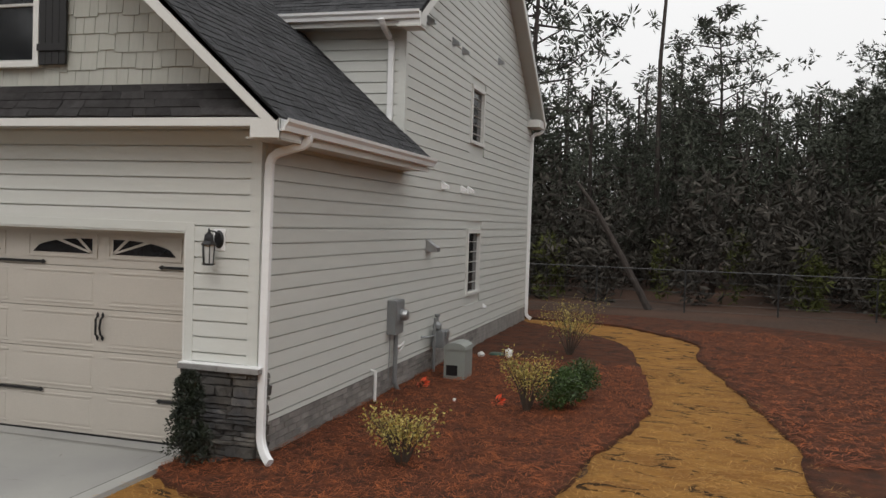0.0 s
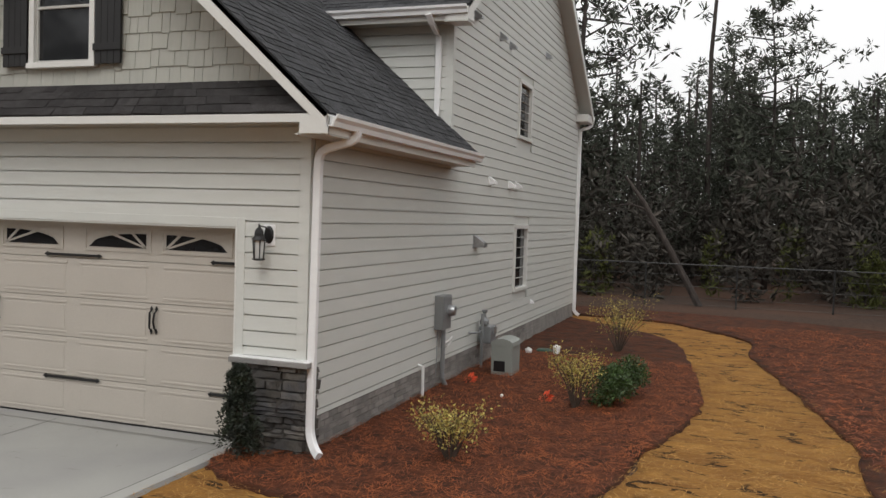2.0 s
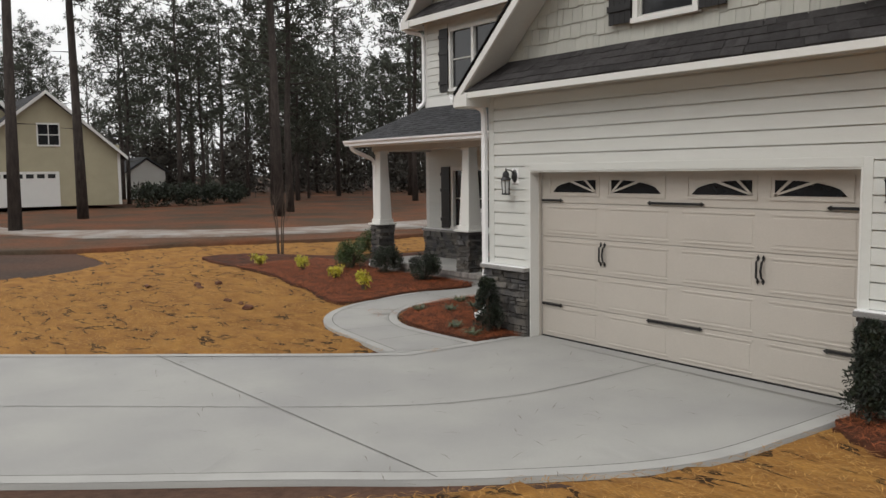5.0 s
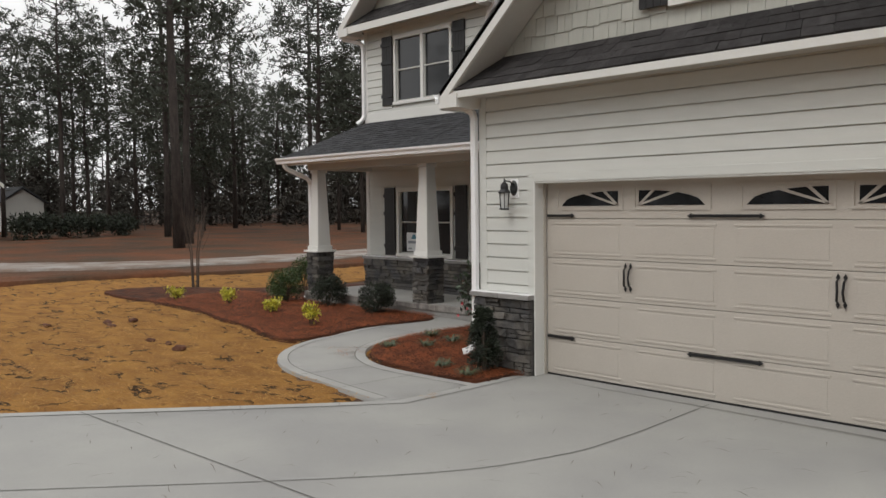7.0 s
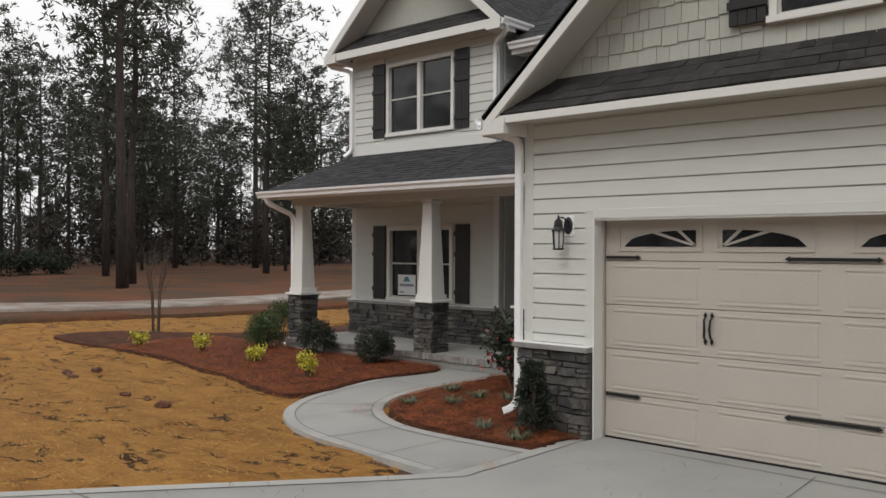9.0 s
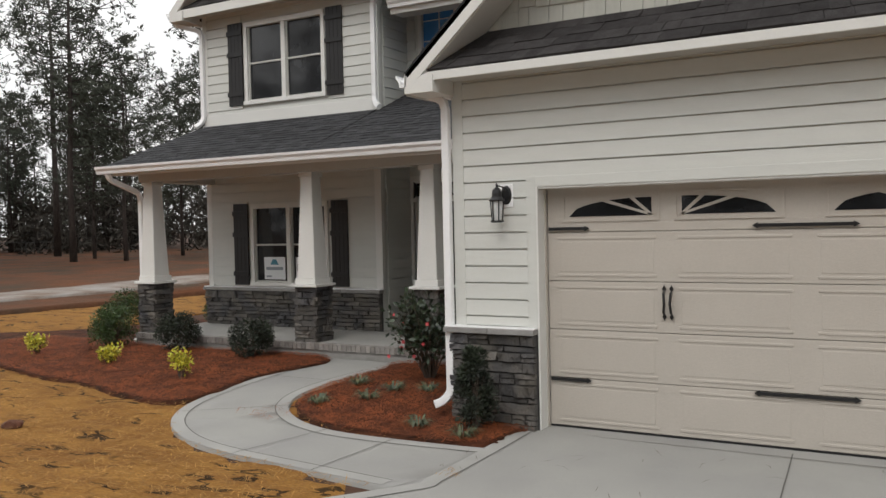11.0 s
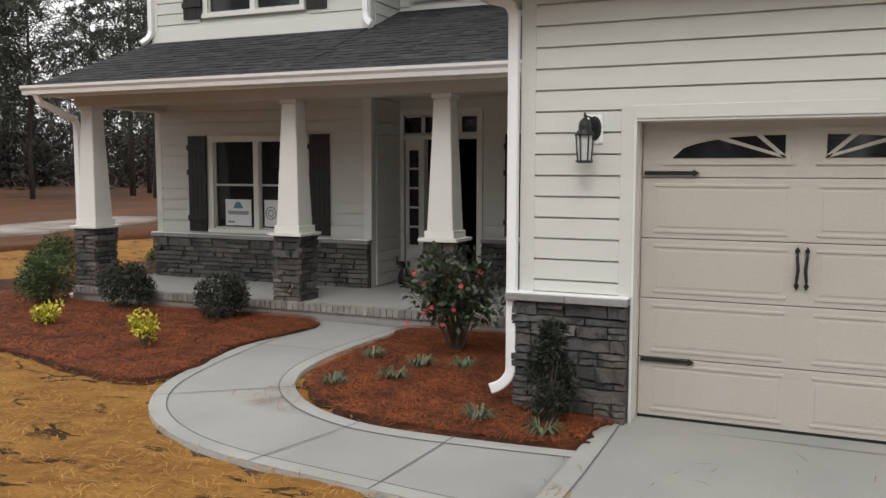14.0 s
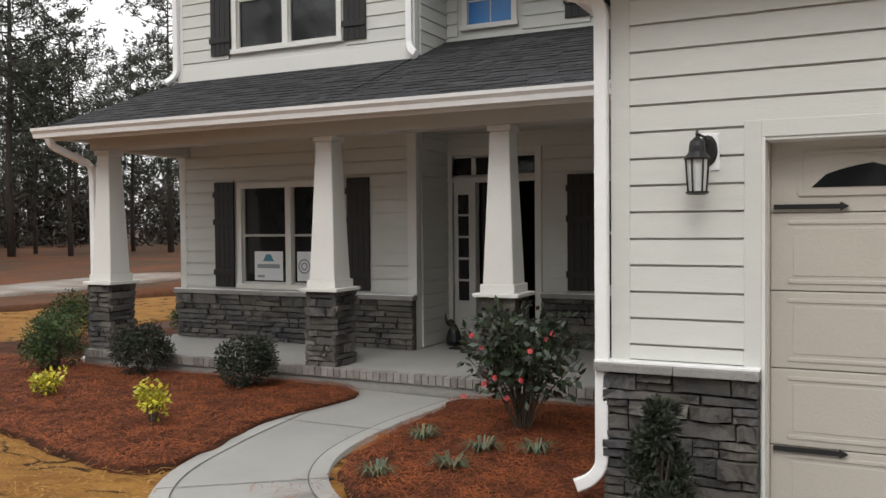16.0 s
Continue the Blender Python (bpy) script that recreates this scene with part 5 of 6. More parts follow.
litter("straw_strands", spline(STRAW_FRONT, 5), 16000, 0.16, 0.0036, STRAND, "loose golden straw strands on the path", 5, 0.0, box_=(-3, 7.5, -5.5, 9), clear=(drive_line[::4], BED_RIGHT))
litter("pine_needles", [(6.6, 2.0), (6.4, 3.4), (5.9, 7.0), (5.45, 10), (5.5, 12.2), (4.4, 14.3), (7, 15), (10, 12), (10, 3)], 9000, 0.24, 0.007, NEEDLE, "loose reddish pine needles beyond the path", 8)
needle_scrap = [(-9, -5.5), (-0.5, -5.5), (0, -0.3), (-4.9, -0.3), (-5.2, -2.5)]
litter("fallen_needles", needle_scrap, 130, 0.17, 0.003, TWIG, "dark pine needles fallen on the driveway", 6, 0.03)
litter("pine_needles", [(-8.1, -0.75), (-7.5, -1.0), (-7.2, -0.6), (-7.6, -0.1)], 90, 0.2, 0.0022, NEEDLE, "pine needles spilling onto the path", 7, 0.03)


V, Fc = [], []
roof_rng = random.Random(12)
for _ in range(420):
    x, y = -6.3 + roof_rng.gauss(0, 0.16), 4.25 + roof_rng.gauss(0, 0.16)
    a, ln = roof_rng.uniform(0, 6.283), 0.1
    z = 3.06 + (y - 2.08) * 0.4103 + 0.025 + roof_rng.uniform(0, 0.04)
    k = len(V)
    V += [(x - math.cos(a) * ln, y - math.sin(a) * ln, z - math.sin(a) * ln * 0.41), (x + 0.004, y, z + 0.012), (x + math.cos(a) * ln, y + math.sin(a) * ln, z + math.sin(a) * ln * 0.41), (x - 0.004, y, z + 0.006)]
    Fc.append((k, k + 1, k + 2, k + 3))
tagged(raw("needle_drift", V, Fc, NEEDLE), "drift of orange pine needles on the porch roof", "mulch", kind="stuff")


def clod(at, r, seed):
    rng = random.Random(seed)
    x, y = at
    bm = bmesh.new()
    bmesh.ops.create_icosphere(bm, subdivisions=2, radius=r, matrix=Matrix.Translation((x, y, ground_z(x, y) + r * 0.3)) @ Matrix.Diagonal((1.4, 0.9, 0.6, 1)))
    for v in bm.verts:
        v.co += Vector((noise.noise(v.co * 9), noise.noise(v.co * 9 + Vector((5, 0, 0))), noise.noise(v.co * 9 + Vector((0, 7, 0))))) * r * 0.5
    tagged(part("soil_clod", bm, CLOD), "dark red clay clod lying on straw", "clod", "clods on the lawn")


for i, (p, r) in enumerate((((-9.95, -2.15), 0.09), ((-11.1, -2.05), 0.07), ((-13.25, -1.8), 0.08), ((-13.5, -1.3), 0.09), ((-13.7, -1.7), 0.08), ((-14.2, -2.6), 0.07), ((-10.6, -2.0), 0.05))):
    clod(p, r, i)


# ---- wall lanterns ----
def lantern(x, label):
    z, y = 1.98, -0.17
    e = tagged(empty("wall_lantern", (x, -0.03, z)), label, "wall lamp", "lanterns beside the garage door")
    part("mount_block", box(x - 0.03, x + 0.11, -0.035, -0.02, z + 0.13, z + 0.36, 0.012), GUTTER, e, "white mounting block")
    bm = spun([(0.055, 0), (0.06, 0.01), (0.045, 0.03)], (0, 0, 0), 16)
    bmesh.ops.rotate(bm, verts=bm.verts, matrix=Matrix.Rotation(radians(90), 3, "X"))
    bmesh.ops.scale(bm, verts=bm.verts, vec=(1, 1, 1.6))
    bmesh.ops.translate(bm, verts=bm.verts, vec=(x + 0.04, -0.03, z + 0.25))
    part("back_plate", bm, BLACK, e)
    part("arm", tube([(x + 0.04, -0.05, z + 0.28), (x + 0.03, -0.10, z + 0.33), (x + 0.01, y + 0.01, z + 0.34), (x, y, z + 0.28)], 0.009, 8), BLACK, e)
    part("roof_cap", spun([(0.076, 0.19), (0.078, 0.20), (0.050, 0.235), (0.048, 0.27), (0.042, 0.30), (0.02, 0.32), (0.008, 0.33), (0.012, 0.345), (0.004, 0.37)], (x, y, z), 16), BLACK, e, smooth=False)
    part("base_plate", spun([(0.05, -0.02), (0.068, -0.01), (0.068, 0.0), (0.02, 0.002)], (x, y, z), 16), BLACK, e)
    part("glass", spun([(0.048, 0.002), (0.060, 0.19)], (x, y, z), 8), CLEAR, e, "clear lantern glass")
    part("candle", spun([(0.013, 0.004), (0.013, 0.09), (0.008, 0.12), (0.002, 0.14)], (x, y, z), 10), PVC, e)
    for k in range(6):
        a = k * math.pi / 3 + 0.2
        part("bar", tube([(x + 0.053 * math.cos(a), y + 0.053 * math.sin(a), z), (x + 0.067 * math.cos(a), y + 0.067 * math.sin(a), z + 0.195)], 0.006, 5), BLACK, e)


lantern(-5.15, "black iron lantern on the wall beside the garage door")
lantern(0.36, "black iron lantern on the wall beside the garage door")


# ---- meters and fittings on the side wall ----
def meters():
    e = tagged(empty("electric_meter", (GR, 4.05, 0)), "grey electric meter box with conduit on the side wall", "electric meter")
    part("box", box(GR + 0.022, GR + 0.16, 3.86, 4.24, 0.80, 1.31, 0.012), METALGREY, e)
    part("lid", box(GR + 0.16, GR + 0.172, 3.88, 4.22, 0.98, 1.29, 0.006), METALGREY, e)
    bm = spun([(0.085, 0), (0.085, 0.05), (0.07, 0.10), (0.02, 0.11)], (0, 0, 0), 20)
    bmesh.ops.rotate(bm, verts=bm.verts, matrix=Matrix.Rotation(radians(90), 3, "Y"))
    bmesh.ops.translate(bm, verts=bm.verts, vec=(GR + 0.17, 4.1, 1.08))
    part("dial", bm, STEEL, e, "round glass-fronted dial")
    part("conduit", tube([(GR + 0.09, 4.1, 0.81), (GR + 0.09, 4.1, 0.05), (GR + 0.12, 4.16, -0.05), (GR + 0.16, 4.22, -0.15)], 0.035, 12), METALGREY, e)
    part("wire", tube([(GR + 0.05, 3.95, 0.8), (GR + 0.04, 3.95, 0.1)], 0.006, 6), METALGREY, e)
    part("ground_clamp", tube([(GR + 0.1, 4.14, 0.58), (GR + 0.12, 4.28, 0.60), (GR + 0.12, 4.42, 0.64), (GR + 0.1, 4.44, 0.56), (GR + 0.09, 4.25, 0.5)], 0.014, 6), PVC, e)
    g = tagged(empty("gas_meter", (GR, 6.1, 0)), "grey gas meter on a riser pipe", "gas meter")
    part("riser", tube([(GR + 0.14, 5.95, -0.15), (GR + 0.14, 5.95, 0.85)], 0.025, 10), METALGREY, g)
    part("regulator", spun([(0.03, 0.70), (0.08, 0.74), (0.08, 0.80), (0.03, 0.86), (0.03, 0.93), (0.05, 0.95), (0.05, 0.98)], (GR + 0.14, 6.08, -0.08), 14), METALGREY, g)
    part("body", box(GR + 0.05, GR + 0.27, 6.05, 6.40, 0.32, 0.62, 0.03), METALGREY, g)
    part("shoulder", tube([(GR + 0.16, 6.1, 0.6), (GR + 0.16, 6.1, 0.72)], 0.05, 10), METALGREY, g)
    part("outlet_pipe", tube([(GR + 0.14, 5.95, 0.55), (GR + 0.14, 5.6, 0.56), (GR + 0.0, 5.55, 0.56)], 0.018, 8), METALGREY, g)
    part("index", box(GR + 0.27, GR + 0.30, 6.18, 6.33, 0.48, 0.60, 0.008), STEEL, g)
    p = tagged(empty("drain_pipe", (GR + 0.1, 3.25, -0.1)), "white plastic condensate pipe standing by the wall", "pipe")
    part("pipe", tube([(GR + 0.10, 3.25, -0.12), (GR + 0.10, 3.25, 0.36), (GR + 0.0, 3.25, 0.38)], 0.022, 10), PVC, p)


meters()


def utility_box():
    e = tagged(empty("utility_cabinet", (1.5, 5.75, -0.1)), "grey-green utility cabinet with a rounded lid", "cabinet")
    x0, x1, y0, y1 = 1.32, 1.68, 5.45, 5.95
    part("body", box(x0, x1, y0, y1, -0.12, 0.42, 0.015), ACGREY, e)
    prof = [(x0 - 0.012, 0.40), (x0, 0.46), (x0 + 0.08, 0.505), (x0 + 0.18, 0.52), (x1 - 0.08, 0.505), (x1, 0.46), (x1 + 0.012, 0.40)]
    part("lid", prism([(x, y0 - 0.012, z) for x, z in prof], (0, y1 - y0 + 0.024, 0)), ACGREY, e, "rounded lid")
    part("vent", box(x0 + 0.05, x0 + 0.24, y0 - 0.006, y0 + 0.01, -0.02, 0.15), BLACK, e)
    part("vent_frame", box(x0 + 0.035, x0 + 0.255, y0 - 0.003, y0 + 0.005, -0.035, 0.165), ACGREY, e)


utility_box()


def capped_pipe(x, y, r, h, label, m=PVC, name="cleanout_cap"):
    z = ground_z(x, y)
    e = tagged(empty(name, (x, y, z)), label, "pipe cap", "pipe caps in the side bed")
    part("collar", spun([(r, -0.05), (r, h * 0.7), (r * 1.12, h * 0.7), (r * 1.12, h), (r * 0.9, h + 0.005)], (x, y, z), 18), m, e)
    part("plug", box(x - r * 0.35, x + r * 0.35, y - r * 0.35, y + r * 0.35, z + h, z + h + 0.03, 0.005), m, e)


capped_pipe(1.35, 7.95, 0.06, 0.10, "white plastic cleanout cap in pine straw")
capped_pipe(1.86, 8.1, 0.065, 0.17, "white plastic cleanout cap in pine straw")
z = ground_z(1.58, 8.3)
tagged(part("valve_lid", spun([(0.16, 0.0), (0.16, 0.05), (0.13, 0.07), (0.02, 0.072)], (1.58, 8.3, z), 20), GREENPLASTIC), "round dark green valve box lid", "lid")
for x, y in ((2.62, 3.75), (1.25, 4.55)):
    V, Fc = blades(random.Random(4), (x, y, ground_z(x, y) + 0.08), 0.05, 24, 0.09, 0.02)
    tagged(raw("marker_flag", V, Fc, ORANGE), "crumpled orange marker tape on pine straw", "flag")
tagged(part("golf_ball", spun([(0.004, 0.0), (0.018, 0.006), (0.024, 0.024), (0.018, 0.042), (0.004, 0.048)], (2.0, 3.7, ground_z(2.0, 3.7) + 0.04), 12), PVC), "small white ball lying on pine straw", "ball")


def wall_vent(y, z, s, label, m):
    e = tagged(empty("wall_vent", (GR + 0.02, y, z)), label, "vent", "vents on the side wall")
    part("flange", box(GR + 0.012, GR + 0.032, y - s * 0.6, y + s * 0.6, z - s * 0.6, z + s * 0.6, 0.004), m, e)
    bm = prism([(GR + 0.03, y - s * 0.5, z + s * 0.55), (GR + 0.03 + s * 0.9, y - s * 0.4, z - s * 0.1), (GR + 0.03 + s * 0.9, y - s * 0.4, z - s * 0.45), (GR + 0.03, y - s * 0.5, z - s * 0.5)], (0, s * 0.9, 0))
    part("hood", bm, m, e)


wall_vent(5.76, 2.08, 0.2, "grey metal exhaust hood on clapboard", STEEL)
for y, z in ((6.52, 3.14), (7.82, 3.13), (8.32, 3.14)):
    wall_vent(y, z, 0.13, "white vent hood on clapboard", GUTTER)
for y, z in ((5.4, 5.78), (6.92, 5.75), (7.6, 5.72), (10.62, 6.1)):
    wall_vent(y, z, 0.13, "grey vent hood high on the gable wall", STEEL)
wall_vent(9.9, 0.72, 0.08, "white outlet cover on clapboard", GUTTER)

# ---- porch things ----
tagged(part("door_mat", box(-8.95, -8.2, 4.25, 4.72, PF + 0.001, PF + 0.02, 0.006), MAT), "dark coir doormat before the front door", "mat")


def figurine():
    x, y, z = -9.05, 4.62, PF
    bm = spun([(0.09, 0.0), (0.105, 0.06), (0.085, 0.16), (0.06, 0.22), (0.03, 0.27)], (x, y, z), 14)
    bmesh.ops.create_icosphere(bm, subdivisions=2, radius=0.055, matrix=Matrix.Translation((x - 0.03, y - 0.02, z + 0.29)))
    tube([(x + 0.06, y, z + 0.03), (x + 0.13, y - 0.02, z + 0.06), (x + 0.14, y - 0.02, z + 0.12)], [0.022, 0.018, 0.008], 8, bm)
    tube([(x - 0.06, y - 0.02, z + 0.27), (x - 0.1, y - 0.03, z + 0.34), (x - 0.11, y - 0.03, z + 0.42)], [0.03, 0.02, 0.006], 8, bm)
    tagged(part("figurine", bm, BLACK), "small black ornament beside the front door", "figurine")


figurine()


def window_card(x0, x1, z0, z1, kind):
    y = WY + 0.028
    e = tagged(empty("window_card", ((x0 + x1) / 2, y, z0)), "white printed notice card behind the window", "notice")
    part("card", box(x0, x1, y, y + 0.004, z0, z1), PAPER, e)
    w, h, cx = x1 - x0, z1 - z0, (x0 + x1) / 2
    if kind:
        part("emblem", prism([(cx - w * 0.2, y - 0.003, z0 + h * 0.66), (cx + w * 0.2, y - 0.003, z0 + h * 0.66), (cx + w * 0.08, y - 0.003, z0 + h * 0.9), (cx - w * 0.08, y - 0.003, z0 + h * 0.9)], (0, 0.002, 0)), TEAL, e)
        part("print_bar", box(cx - w * 0.4, cx + w * 0.4, y - 0.003, y - 0.001, z0 + h * 0.42, z0 + h * 0.56), GREYPRINT, e)
        part("print_bar", box(cx - w * 0.4, cx - w * 0.15, y - 0.003, y - 0.001, z0 + h * 0.1, z0 + h * 0.18), GREYPRINT, e)
    else:
        bm = bmesh.new()
        for r0, r1 in ((0.10, 0.08), (0.055, 0.035)):
            for k in range(20):
                a, b = 2 * math.pi * k / 20, 2 * math.pi * (k + 1) / 20
                vs = [bm.verts.new((cx + r * math.cos(t), y - 0.003, z0 + h * 0.5 + r * math.sin(t))) for r, t in ((r0, a), (r0, b), (r1, b), (r1, a))]
                bm.faces.new(vs)
        part("emblem", bm, GREYPRINT, e)


window_card(-11.86, -11.38, 1.05, 1.45, True)
window_card(-11.14, -10.9, 1.05, 1.45, False)


# ---- pine trees ----
def pine(name, seed, height, radius, crown_from, reach, limbs, tufts, needles, blade, width):
    """A loblolly pine: a tapered, slightly bent trunk with dead stubs, and an uneven crown of forked limbs that end in round needle tufts."""
    rng = random.Random(seed)
    e = tagged(empty(name), "tall pine with dark bark and a ragged crown", "tree", "pines round the house")
    bends = [(rng.uniform(-0.3, 0.3), rng.uniform(-0.3, 0.3)) for _ in range(4)]
    pts = [Vector((0, 0, -0.4))] + [Vector((bends[k][0] * (k + 1) / 3, bends[k][1] * (k + 1) / 3, height * (k + 1) / 4)) for k in range(4)]
    bm = tube(pts, [radius * 1.25, radius * 0.9, radius * 0.72, radius * 0.45, radius * 0.1], 9)
    V, Fc = [], []

    def on_trunk(z):
        t = min(0.999, max(0, z / height)) * 4
        i = int(t)
        return pts[i].lerp(pts[i + 1], t - i) if i > 0 else Vector((pts[1].x * t, pts[1].y * t, z))

    for _ in range(9):
        z = height * rng.uniform(0.2, crown_from)
        a, p = rng.uniform(0, 6.283), on_trunk(z)
        ln = rng.uniform(0.4, 1.8)
        tube([p, p + Vector((math.cos(a) * ln, math.sin(a) * ln, rng.uniform(-0.3, 0.3)))], [0.03, 0.006], 4, bm)
    for i in range(limbs):
        t = (i + rng.random()) / limbs
        p = on_trunk(height * (crown_from + (1 - crown_from) * t * 0.96))
        a = i * 2.4 + rng.uniform(-0.5, 0.5)
        ln = reach * math.sqrt(max(0.05, math.sin(math.pi * (0.12 + 0.80 * t)))) * rng.uniform(0.45, 1.15)
        d = Vector((math.cos(a), math.sin(a), 0))
        tip = p + d * ln + Vector((0, 0, ln * rng.uniform(0.05, 0.5)))
        mid = p.lerp(tip, 0.55) + Vector((0, 0, -0.10 * ln))
        tube([p, mid, tip], [0.05, 0.032, 0.012], 4, bm)
        for k in range(tufts):
            c = mid.lerp(tip, rng.uniform(-0.1, 1.1)) + Vector((rng.gauss(0, 0.20 * ln), rng.gauss(0, 0.20 * ln), rng.gauss(0.12, 0.13 * ln)))
            v, f = blades(rng, c, 0.10, needles, blade, width, top=0.35)
            Fc += [tuple(j + len(V) for j in q) for q in f]
            V += v
    part("trunk", bm, BARK, e, smooth=True)
    raw("crown", V, Fc, PINE, e)
    return e


kinds = [pine("pine_tree", 100 + k, h, r, c, s, n, 9, 13, 0.40, 0.050) for k, (h, r, c, s, n) in enumerate(((19, 0.19, 0.36, 4.1, 48), (16, 0.15, 0.30, 3.8, 44), (21, 0.23, 0.50, 4.1, 38), (12.5, 0.12, 0.16, 2.7, 50), (20, 0.13, 0.82, 2.2, 14)))]
trng = random.Random(77)
used = set()


def plant(x, y, k, s=1.0):
    m = Matrix.Translation((x, y, ground_z(x, y))) @ Matrix.Rotation(trng.uniform(0, 6.28), 4, "Z")
    if k not in used:
        used.add(k)
        kinds[k].matrix_basis = m
        return
    o = copy_thing(kinds[k], m)
    o.scale = (s, s, s)


# those that stand out one by one
for x, y, k in ((-33.9, -1.9, 2), (-40.2, 2.2, 2), (-35.0, 10.3, 2), (-48, 16, 0), (-38.5, 12.6, 0), (-57, 33, 2), (3.6, 31, 4), (-0.9, 24.5, 1), (-46, 26, 0), (14.2, 27, 3), (-62, -6, 0)):
    plant(x, y, k)
# the wood behind the house
for i in range(56):
    y = 24 + 26 * (i + trng.random()) / 56
    x = 5 + trng.uniform(-0.42, 0.5) * (y + 8)
    plant(x, y, trng.choice((0, 1, 1, 3, 3, 3)), trng.uniform(0.46, 0.66) * (0.86 + y * 0.010))
for i in range(16):
    plant(trng.uniform(14, 30), trng.uniform(4, 24), trng.choice((0, 1, 3)), trng.uniform(0.5, 0.7))
# the wood beyond the field
for i in range(56):
    d = 52 + 40 * trng.random()
    a = trng.uniform(radians(112), radians(182))
    x, y = -4 + d * math.cos(a), -6 + d * math.sin(a)
    if x < -40 and y < 9:
        x -= 24
    plant(x, y, trng.choice((0, 1, 2, 1, 0)), trng.uniform(0.66, 0.94))
for i in range(10):
    plant(trng.uniform(-96, -66), trng.uniform(-12, 22), trng.choice((0, 1, 2)), trng.uniform(0.8, 1.0))
# trees behind the camera, seen only in reflections
for i in range(10):
    plant(trng.uniform(-30, 22), trng.uniform(-45, -34), trng.choice((0, 1, 2)), trng.uniform(0.8, 1.0))


# ---- far woods and undergrowth ----
def woods(name, region, trees, height, material, label, seed, blade, per, trunks=True, low=0.0, wide=0.12):
    rng = random.Random(seed)
    V, Fc = [], []
    bm = bmesh.new()
    for _ in range(trees):
        x, y = region(rng)
        z, h = ground_z(x, y), height * rng.uniform(0.6, 1.08)
        if trunks:
            tube([(x, y, z - 0.2), (x + rng.uniform(-0.3, 0.3), y, z + h * 0.95)], [0.16, 0.05], 4, bm)
        for k in range(per):
            t = rng.random()
            r = h * wide * math.sqrt(max(0.04, math.sin(math.pi * (0.1 + 0.85 * t)))) * rng.uniform(0.2, 1.1)
            a = rng.uniform(0, 6.283)
            c = (x + r * math.cos(a), y + r * math.sin(a), z + h * (low + (1 - low) * t))
            v, f = blades(rng, c, blade * 0.35, 11, blade, blade * 0.11, top=0.3)
            Fc += [tuple(j + len(V) for j in q) for q in f]
            V += v
    if trunks:
        tagged(part(name + "_trunks", bm, BARK), "far pine trunks standing close together", "woods", kind="stuff")
    else:
        bm.free()
    tagged(raw(name, V, Fc, material), label, "woods", kind="stuff")


def behind(rng):
    y = rng.uniform(34, 70)
    return 5 + rng.uniform(-0.5, 0.55) * (y + 8), y


def far_left(rng):
    a, d = rng.uniform(radians(110), radians(188)), rng.uniform(92, 150)
    return -4 + d * math.cos(a), -6 + d * math.sin(a)


def far_right(rng):
    return rng.uniform(24, 60), rng.uniform(-10, 36)


def left_edge(rng):
    a, d = rng.uniform(radians(108), radians(180)), rng.uniform(68, 100)
    return -8 + d * math.cos(a), -6 + d * math.sin(a)


woods("far_woods", behind, 300, 10.8, PINE, "dense dark pine wood behind the house", 21, 0.50, 30, low=0.10)
woods("far_woods", far_left, 200, 13, PINE, "distant pine wood beyond the field", 22, 0.85, 26, low=0.04)
woods("far_woods", far_right, 110, 11, PINE, "dense pine wood beside the plot", 23, 0.6, 20, low=0.1)
# unseen belt behind the camera, added to keep low sky light off the porch
woods("far_woods", lambda r: (r.uniform(-60, 45), r.uniform(-58, -36)), 260, 19, PINE, "unseen pine belt added to block low sky light", 28, 1.3, 16, low=0.05)
woods("undergrowth", lambda r: (r.uniform(-14, 34), r.uniform(22, 42)), 380, 5.0, DULL, "tangled bare winter undergrowth at the wood's edge", 24, 0.42, 18, False, wide=0.25)
woods("undergrowth", lambda r: (r.uniform(12, 30), r.uniform(-2, 24)), 110, 3.0, DULL, "tangled bare winter undergrowth at the wood's edge", 25, 0.4, 16, False, wide=0.25)
woods("undergrowth", lambda r: (r.uniform(-4, 16), r.uniform(20.5, 26)), 22, 2.6, OLIVE, "olive-green young pines at the wood's edge", 26, 0.28, 26, False, wide=0.2)
woods("undergrowth", left_edge, 420, 6.5, DULL, "dark brush along the far side of the field", 27, 0.8, 14, False, wide=0.3)


# ---- fences ----
def fence(points, height, rails, label, posts=True):
    f = tagged(empty("fence", (points[0][0], points[0][1], ground_z(*points[0]))), label, "fence")
    for p in points:
        z = ground_z(*p)
        part("post", tube([(p[0], p[1], z - 0.1), (p[0], p[1], z + height)], 0.03, 6), WIRE, f)
    for p, q in zip(points, points[1:]):
        for r in rails:
            part("rail", tube([(p[0], p[1], ground_z(*p) + r), (q[0], q[1], ground_z(*q) + r)], 0.018 if r > height - 0.1 else 0.006, 5), WIRE, f)


fence([(-6 + 2.75 * i, 19.6 + 0.05 * i) for i in range(9)], 1.35, (1.33, 1.0, 0.65, 0.3, 0.08), "dark chain-link fence at the wood's edge")
fence([(-64 + 0.3 * i, 4 + 2.4 * i) for i in range(14)], 1.2, (1.15, 0.7, 0.25), "low dark fence across the far field")


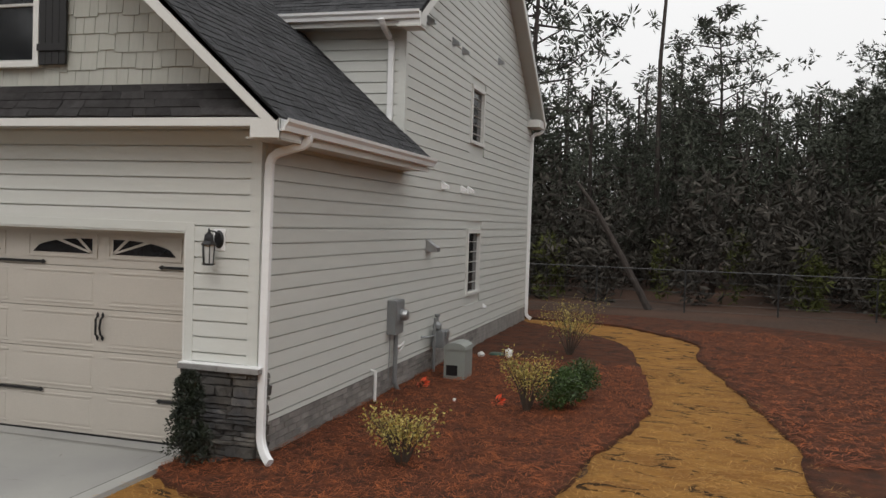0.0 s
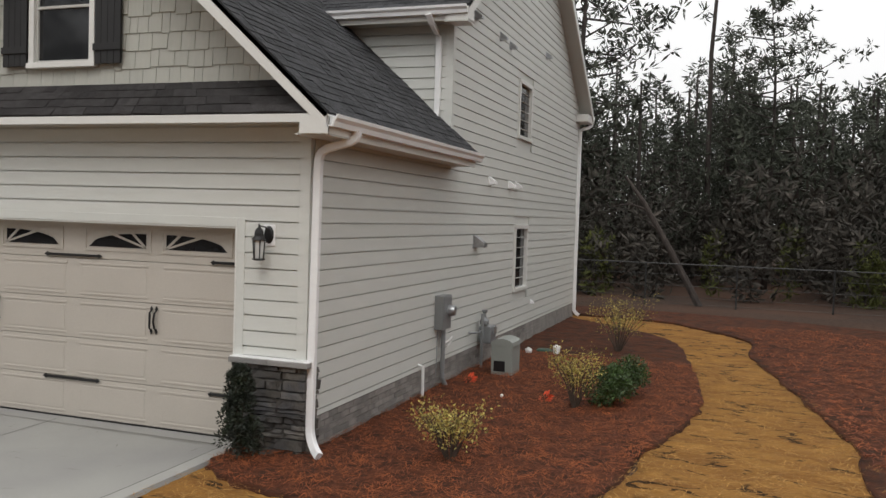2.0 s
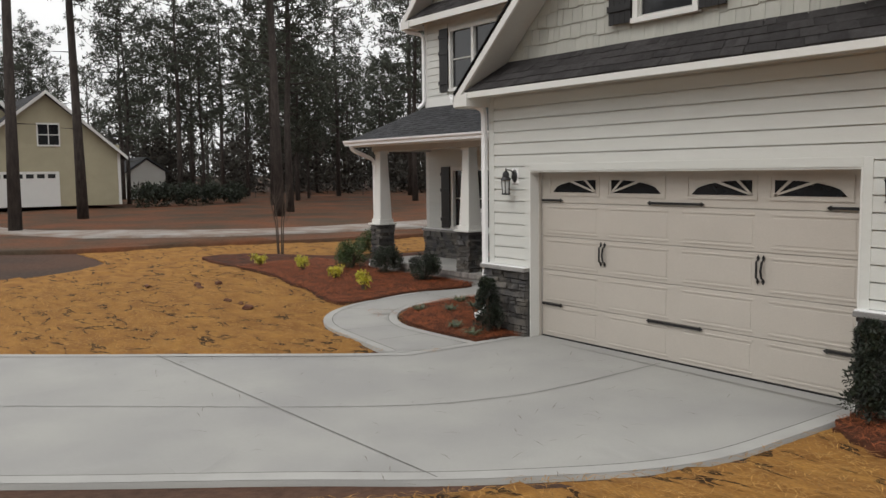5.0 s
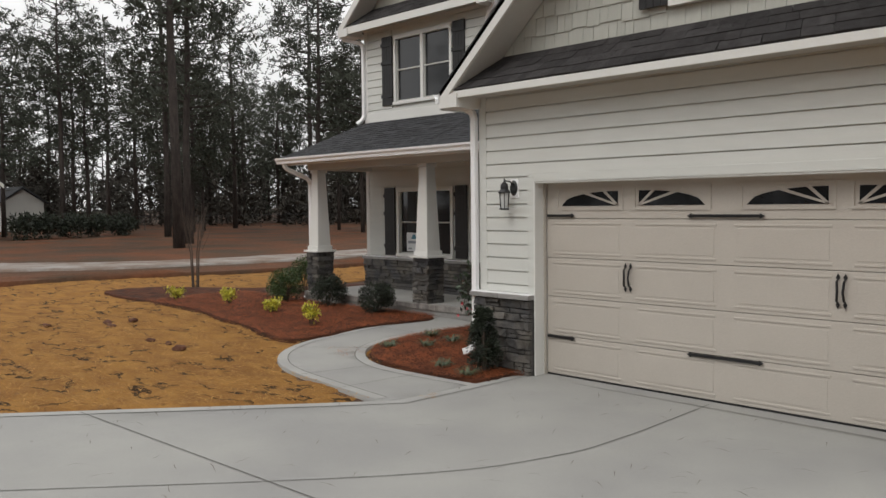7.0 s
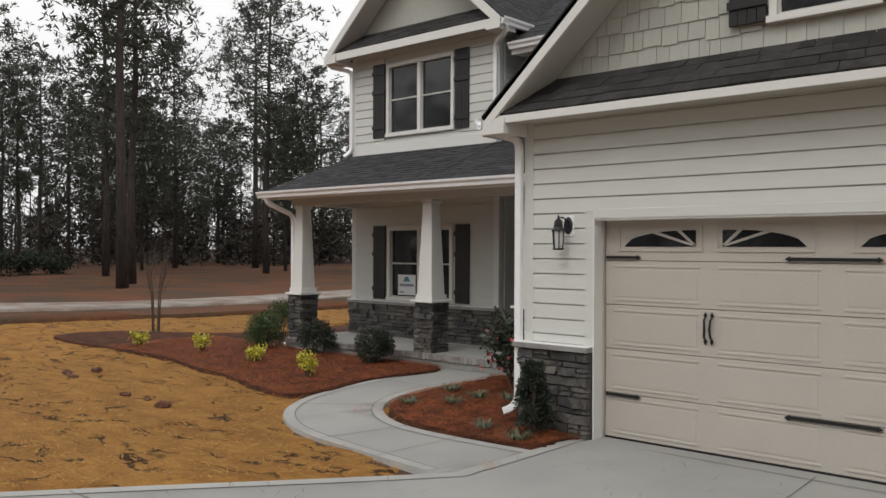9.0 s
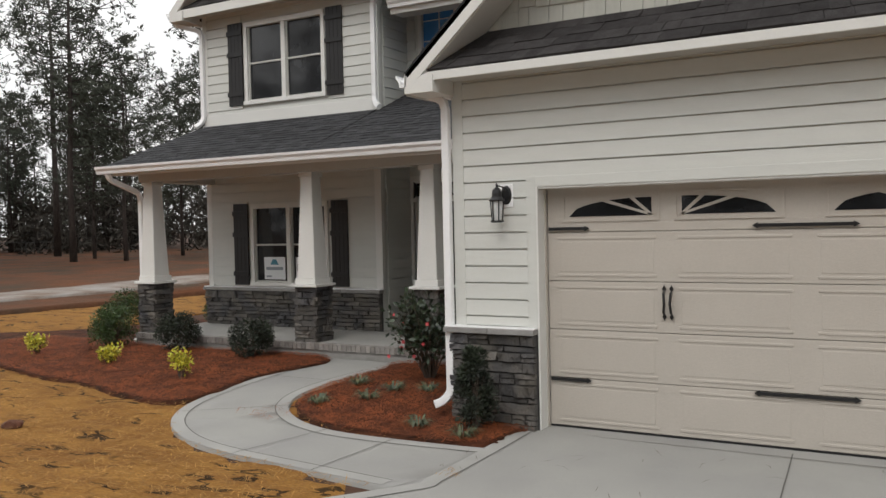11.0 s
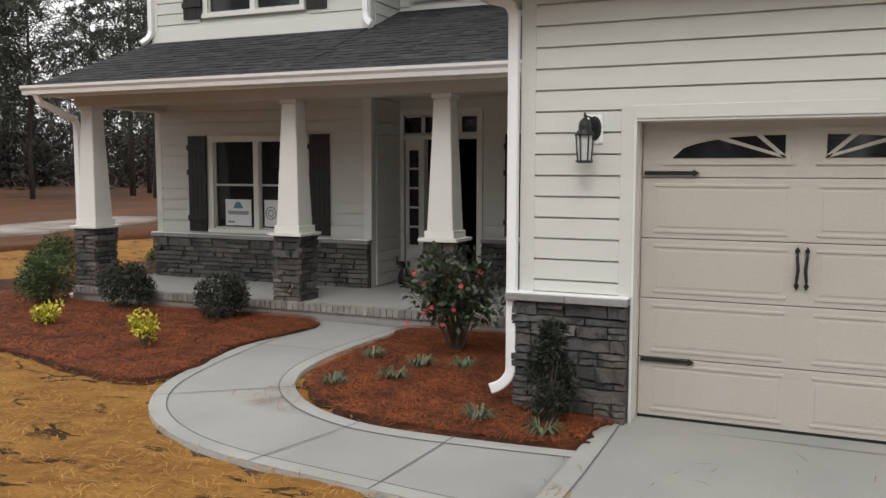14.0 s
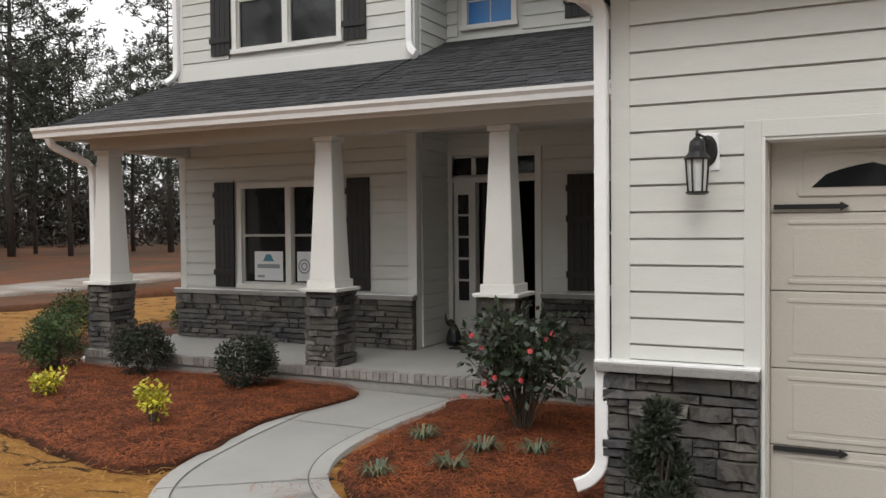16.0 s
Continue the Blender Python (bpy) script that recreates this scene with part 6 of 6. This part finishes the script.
def fallen_tree():
    e = tagged(empty("leaning_dead_tree", (3.7, 20.4, -0.1)), "leaning dead tree trunk with broken limbs", "tree")
    bm = tube([(3.9, 20.4, -0.15), (3.0, 20.4, 1.5), (2.0, 20.4, 3.2), (1.4, 20.4, 4.0)], [0.12, 0.10, 0.08, 0.04], 8)
    tube([(2.2, 20.4, 2.9), (1.6, 20.3, 3.1), (1.0, 20.2, 3.0)], [0.05, 0.03, 0.01], 5, bm)
    tube([(2.5, 20.4, 2.3), (2.2, 20.3, 2.5), (2.1, 20.2, 3.0)], [0.04, 0.02, 0.01], 5, bm)
    part("trunk", bm, BARK, e)


fallen_tree()


# ---- the neighbours ----
def neighbour():
    ox, oy = -51.6, 2.9
    h = tagged(empty("neighbour_house", (ox - 4, oy, 0.5)), "beige clapboard house with a white garage door", "house")
    zb = 0.5
    xa = -51.2
    e0, e1, ze, zp = oy - 4.5, oy + 4.2, 3.7, 7.2
    bm = prism([(xa, e0, zb), (xa, e1, zb), (xa, e1, ze), (xa, oy, zp), (xa, e0, ze)], (-9, 0, 0))
    w = part("wall", bm, BEIGE, h)
    for i in range(18):
        z = zb + 0.3 + i * 0.19
        part("plank", prism([(xa + 0.001, e0, z), (xa + 0.02, e0, z), (xa + 0.004, e0, z + 0.2), (xa + 0.001, e0, z + 0.2)], (0, e1 - e0, 0)), BEIGE, w)
    for s, ee in ((-1, e0 - 0.4), (1, e1 + 0.4)):
        zz = ze - 0.35
        part("roof", prism([(xa + 0.4, ee, zz), (xa + 0.4, oy, zp + 0.1), (xa + 0.4, oy, zp + 0.25), (xa + 0.4, ee, zz + 0.15)], (-9.8, 0, 0)), SHINGLE, h)
        part("rake_board", prism([(xa + 0.42, ee, zz - 0.08), (xa + 0.42, oy, zp + 0.0), (xa + 0.42, oy, zp + 0.22), (xa + 0.42, ee, zz + 0.14)], (0.03, 0, 0)), TRIM, h)
    part("garage_door", box(xa + 0.02, xa + 0.07, e0 + 0.6, oy + 0.6, zb, 2.6, 0.01), TRIM, h, "white panelled garage door")
    for i in range(7):
        y = e0 + 0.85 + i * 0.6
        part("door_light", box(xa + 0.07, xa + 0.08, y, y + 0.42, 2.2, 2.45), GLASS, h)
    win = part("window", box(xa + 0.02, xa + 0.06, oy - 0.55, oy + 0.75, 4.1, 5.5, 0.01), TRIM, h)
    for a, b in ((oy - 0.47, oy + 0.07), (oy + 0.13, oy + 0.67)):
        for c, d in ((4.2, 4.76), (4.82, 5.4)):
            part("pane", box(xa + 0.06, xa + 0.065, a, b, c, d), GLASS, win)
    part("corner_board", box(xa, xa + 0.04, e1 - 0.15, e1 + 0.02, zb, ze), TRIM, h)
    bm = prism([(xa - 3, e0 - 6, zb), (xa - 3, oy - 1.5, zb), (xa - 3, oy - 1.5, 6.0), (xa - 3, oy - 4.5, 9.2), (xa - 3, e0 - 6, 6.0)], (-9, 0, 0))
    part("wall", bm, BEIGE, h)
    part("roof", prism([(xa - 2.6, oy - 1.1, 5.8), (xa - 2.6, oy - 4.5, 9.4), (xa - 2.6, oy - 4.5, 9.6), (xa - 2.6, oy - 1.1, 6.0)], (-10, 0, 0)), SHINGLE, h)
    part("rake_board", prism([(xa - 2.6, oy - 1.1, 5.75), (xa - 2.6, oy - 4.5, 9.3), (xa - 2.6, oy - 4.5, 9.6), (xa - 2.6, oy - 1.1, 6.05)], (0.05, 0, 0)), TRIM, h)
    s = tagged(empty("shed", (-69, 13.5, 0.4)), "pale grey outbuilding with a pitched roof", "shed")
    part("wall", prism([(-68, 12.4, 0.3), (-68, 15.4, 0.3), (-68, 15.4, 2.6), (-68, 13.9, 3.6), (-68, 12.4, 2.6)], (-5, 0, 0)), SOFFIT, s)
    part("roof", prism([(-67.8, 12.1, 2.5), (-67.8, 13.9, 3.7), (-67.8, 15.7, 2.5), (-67.8, 15.7, 2.6), (-67.8, 13.9, 3.85), (-67.8, 12.1, 2.6)], (-5.4, 0, 0)), SHINGLE, s)


neighbour()
for k, (x, y, h) in enumerate(((-50.6, 8.4, 1.7), (-51.2, 9.9, 1.6), (-51.6, 11.5, 1.7), (-52, 13.2, 1.6), (-52.2, 15.0, 1.5))):
    shrub("hedge_shrub", (x, y), (1.9, h), YEWLEAF, "large dark evergreen shrub beside the neighbouring house", 200 + k, 1500, 0.2, 0.05, group="hedge shrubs")
